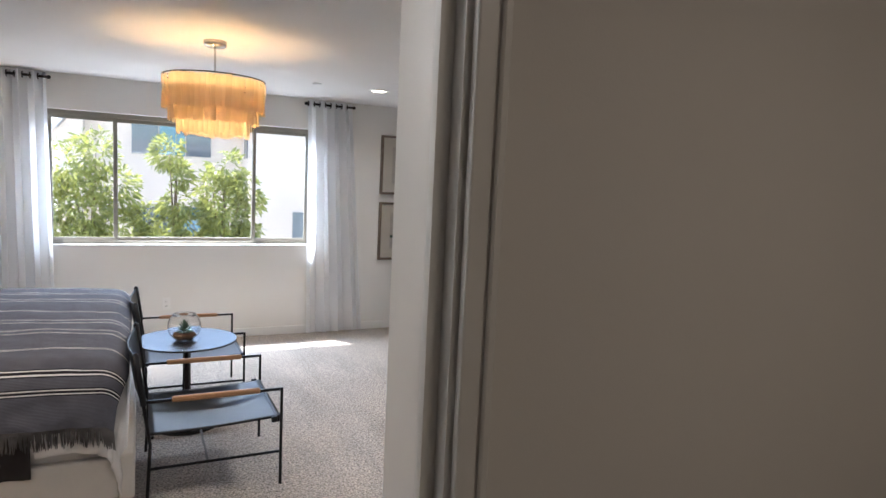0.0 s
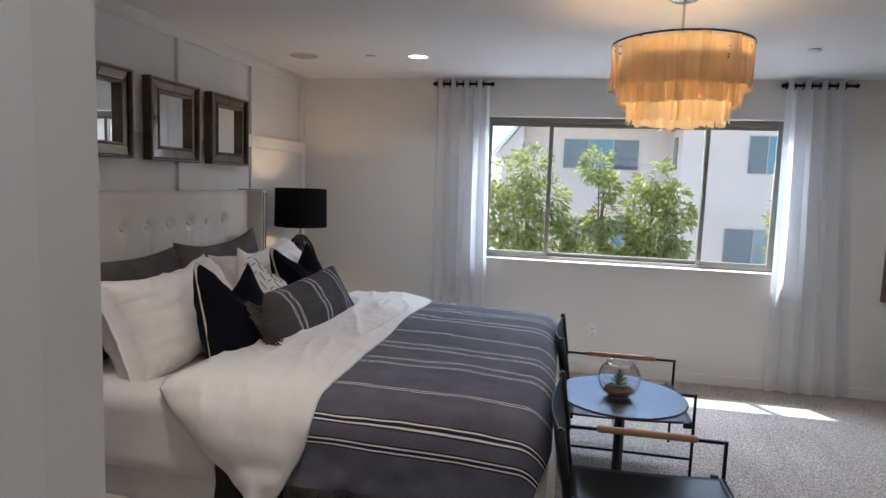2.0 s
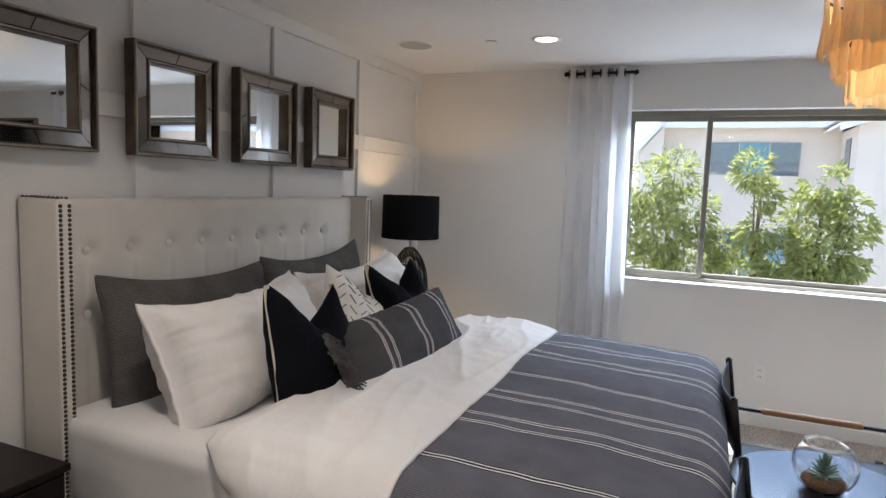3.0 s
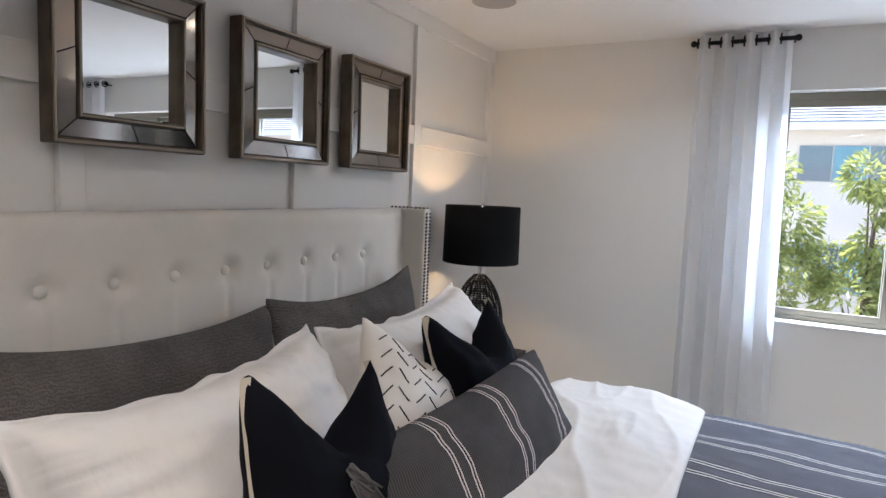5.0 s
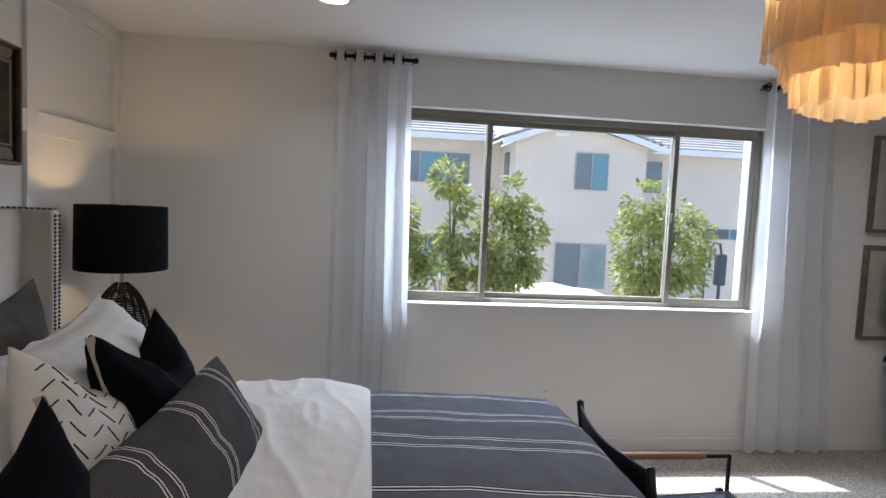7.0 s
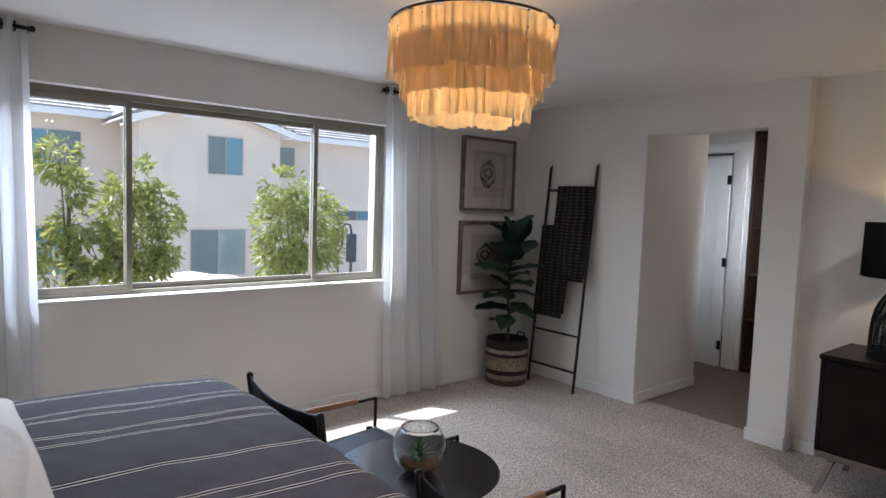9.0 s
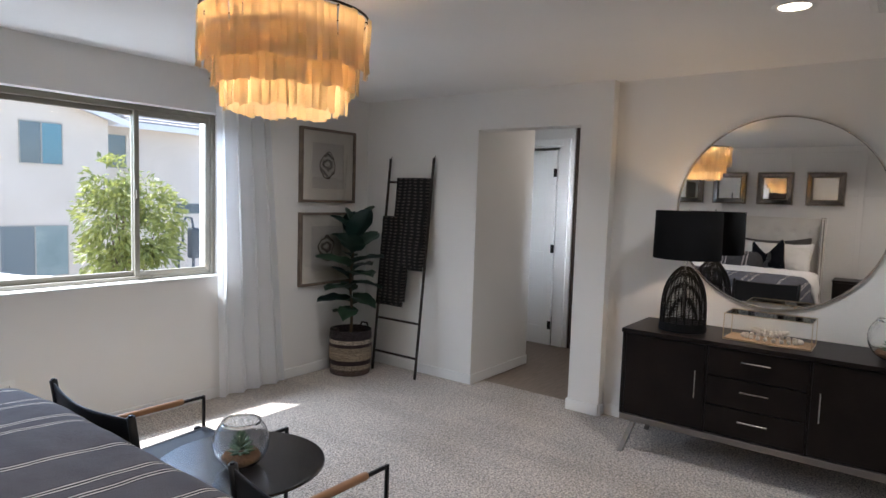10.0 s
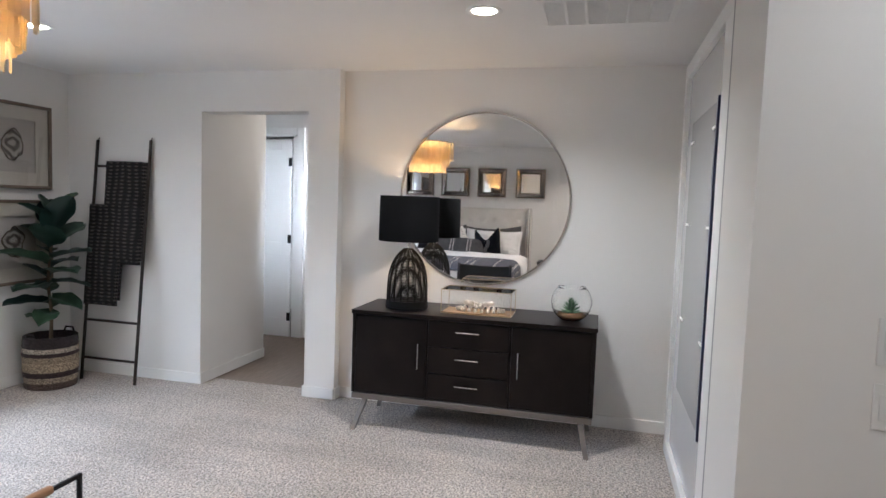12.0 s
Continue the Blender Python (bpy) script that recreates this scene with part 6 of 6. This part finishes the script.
def nb_window(x0, x1, z0, z1, y, split=2, pale=False):
    f = 0.022
    w = part("window", boxes(((x0, y - 0.03, z0), (x0 + f, y + 0.02, z1)), ((x1 - f, y - 0.03, z0), (x1, y + 0.02, z1)), ((x0 + f, y - 0.03, z0), (x1 - f, y + 0.02, z0 + f)), ((x0 + f, y - 0.03, z1 - f), (x1 - f, y + 0.02, z1)), *[((x0 + (x1 - x0) * k / split - 0.018, y - 0.03, z0 + f), (x0 + (x1 - x0) * k / split + 0.018, y + 0.02, z1 - f)) for k in range(1, split)]), NB_FRAME, nb, "tan framed sliding window")
    for k in range(split):
        a, b = x0 + (x1 - x0) * k / split + 0.019, x0 + (x1 - x0) * (k + 1) / split - 0.019
        part("pane", boxes(((a, y - 0.012 - 0.008 * (k % 2), z0 + f), (b, y - 0.002, z1 - f))), (NB_PALE if pale else NB_SKY_TEAL) if k % 2 else (NB_GREY if pale else NB_GLASS), w, "coloured window pane")


nb_window(5.38, 6.36, 2.12, 3.17, FYG)
nb_window(4.92, 6.46, -0.72, 0.58, FYG, 2, True)
nb_window(0.32, 2.68, 2.18, 3.14, FYL, 3)
nb_window(0.35, 2.55, -0.75, 0.55, FYL, 2)
nb_window(8.22, 8.80, 2.18, 3.18, FYR, 1)
nb_window(10.3, 12.2, 0.8, 1.15, FYR, 2)
part("side_window", boxes(((gl - 0.03, FYG + 0.75, 2.2), (gl, FYG + 1.35, 3.15))), NB_GLASS, nb, "narrow side window")
part("belt_line", boxes(((gl + 0.01, FYG - 0.012, 1.20), (gr - 0.01, FYG, 1.23))), STUCCO, nb)

# wall-hung yard equipment
eq = thing("hose_reel", "grey bent-tube yard stand by the neighbour's wall", "hose stand", pose(8.1, 18.0, 0))
GREYM = Mat("dark_grey_steel", (0.06, 0.07, 0.08), 0.5, 0.5).m
part("tube", tube(bmesh.new(), [(0.0, 0, -1.0), (-0.02, 0, 0.1), (0.1, 0, 0.25), (0.1, 0, 0.75), (0.2, 0, 0.88), (0.35, 0, 0.85), (0.4, 0, 0.6)], 0.03, 8), GREYM, eq)
part("body", boxes(((0.28, -0.12, -0.2), (0.52, 0.12, 0.6)), bevel=0.05, seg=3), GREYM, eq)
part("post", tube(bmesh.new(), [(0.4, 0, GZ_), (0.4, 0, -0.2)], 0.04, 8), GREYM, eq)

# trees
TREE_LEAF = Mat("bright_tree_leaf", (0.10, 0.17, 0.03), 0.42)
_g = TREE_LEAF.node("ShaderNodeNewGeometry")
TREE_LEAF.base(TREE_LEAF.ramp(_g.outputs["Random Per Island"], [(0, (0.045, 0.07, 0.022)), (0.55, (0.13, 0.155, 0.045)), (1, (0.30, 0.31, 0.11))]))
TREE_LEAF = translucent(TREE_LEAF, (0.44, 0.46, 0.12), 0.40)


def tree(x, y, blobs, seed, leaf=0.15, per=620, label="young street tree with narrow bright green leaves"):
    t = thing("tree", label, "tree", pose(x, y, GZ_))
    rg = random.Random(seed)
    top = max(b[2] for b in blobs) - GZ_
    part("trunk", tube(bmesh.new(), [(0, 0, 0), (0.03, 0, top * 0.35), (-0.03, 0, top * 0.6), (0.0, 0, top * 0.9)], [0.08, 0.06, 0.04, 0.015], 8), BARK, t)
    bm = bmesh.new()
    for bx_, by_, bz_, br in blobs:
        s = Vector((0, 0, max(0.6, (bz_ - GZ_) * 0.6)))
        e = Vector((bx_ - x, by_ - y, bz_ - GZ_))
        tube(bm, [s, (s + e) / 2 + Vector((0, 0, -0.1)), e], [0.028, 0.018, 0.007], 5)
    part("limbs", bm, BARK, t)
    verts, faces = [], []
    for bx_, by_, bz_, br in blobs:
        c = Vector((bx_ - x, by_ - y, bz_ - GZ_))
        n = int(per * (br / 0.5) ** 2)
        k = 0
        while k < n:
            d = Vector((rg.gauss(0, 1), rg.gauss(0, 1), rg.gauss(0, 1))).normalized()
            rr = br * (0.35 + 0.72 * rg.random() ** 0.5)
            q = d * rr
            dens = noise.noise((c + q) * 2.6 + Vector((seed, 0, 0)))
            if dens < -0.12:
                k += 0.35
                continue
            k += 1
            p = c + Vector((q.x, q.y, q.z * 1.05))
            ax = (d + Vector((rg.uniform(-0.8, 0.8), rg.uniform(-0.8, 0.8), rg.uniform(-1.1, 0.3)))).normalized()
            sd_ = ax.cross(Vector((rg.uniform(-1, 1), rg.uniform(-1, 1), rg.uniform(-1, 1)))).normalized()
            ln = leaf * rg.uniform(0.7, 1.25)
            wd = ln * 0.17
            i = len(verts)
            verts += [p, p + ax * ln * 0.5 + sd_ * wd, p + ax * ln + Vector((0, 0, -0.015)), p + ax * ln * 0.5 - sd_ * wd]
            faces.append((i, i + 1, i + 2, i + 3))
    me = bpy.data.meshes.new("crown")
    me.from_pydata(verts, [], faces)
    me.materials.append(TREE_LEAF)
    ob = new("crown", me)
    ob.parent = t
    tagged(ob, "dense narrow green leaves", kind="stuff")


tree(1.25, 15.2, [(1.13, 15.2, 2.02, 0.36), (1.28, 15.2, 1.62, 0.28), (0.72, 15.3, 0.62, 0.34), (1.30, 15.1, 0.98, 0.36), (1.0, 15.0, 0.0, 0.46), (0.45, 15.2, 0.35, 0.24)], 1, per=900)
tree(2.25, 15.3, [(2.30, 15.3, 1.78, 0.36), (2.66, 15.3, 1.42, 0.30), (2.0, 15.2, 1.30, 0.40), (2.35, 15.1, 0.75, 0.60), (2.2, 15.2, 0.15, 0.60), (1.6, 15.2, 0.55, 0.42), (1.8, 15.3, -0.2, 0.55), (2.75, 15.2, 1.05, 0.34), (2.6, 15.2, 0.50, 0.42)], 2, per=900)
tree(5.35, 15.2, [(5.15, 15.2, 1.70, 0.48), (5.75, 15.2, 1.45, 0.48), (5.0, 15.1, 1.10, 0.55), (6.1, 15.2, 1.0, 0.50), (5.45, 15.1, 0.75, 0.70), (5.1, 15.2, 0.30, 0.55), (5.9, 15.2, 0.40, 0.55), (5.5, 15.2, -0.1, 0.6)], 3, label="bushy street tree with dusty green leaves")
tree(-0.30, 15.4, [(-0.25, 15.4, 1.95, 0.46), (-0.75, 15.4, 1.60, 0.55), (0.05, 15.3, 1.25, 0.50), (-0.5, 15.2, 0.90, 0.65), (-1.0, 15.3, 0.9, 0.6), (0.05, 15.2, 0.4, 0.5), (-0.7, 15.2, 0.2, 0.65), (-0.2, 15.2, -0.2, 0.5)], 4, label="full street tree with feathery light green leaves")
tree(-2.6, 16.0, [(-2.6, 16.0, 1.7, 0.7), (-2.0, 16.0, 1.0, 0.7), (-3.1, 16.0, 0.9, 0.7), (-2.5, 15.8, 0.2, 0.8)], 5, per=600, label="full street tree with feathery light green leaves")
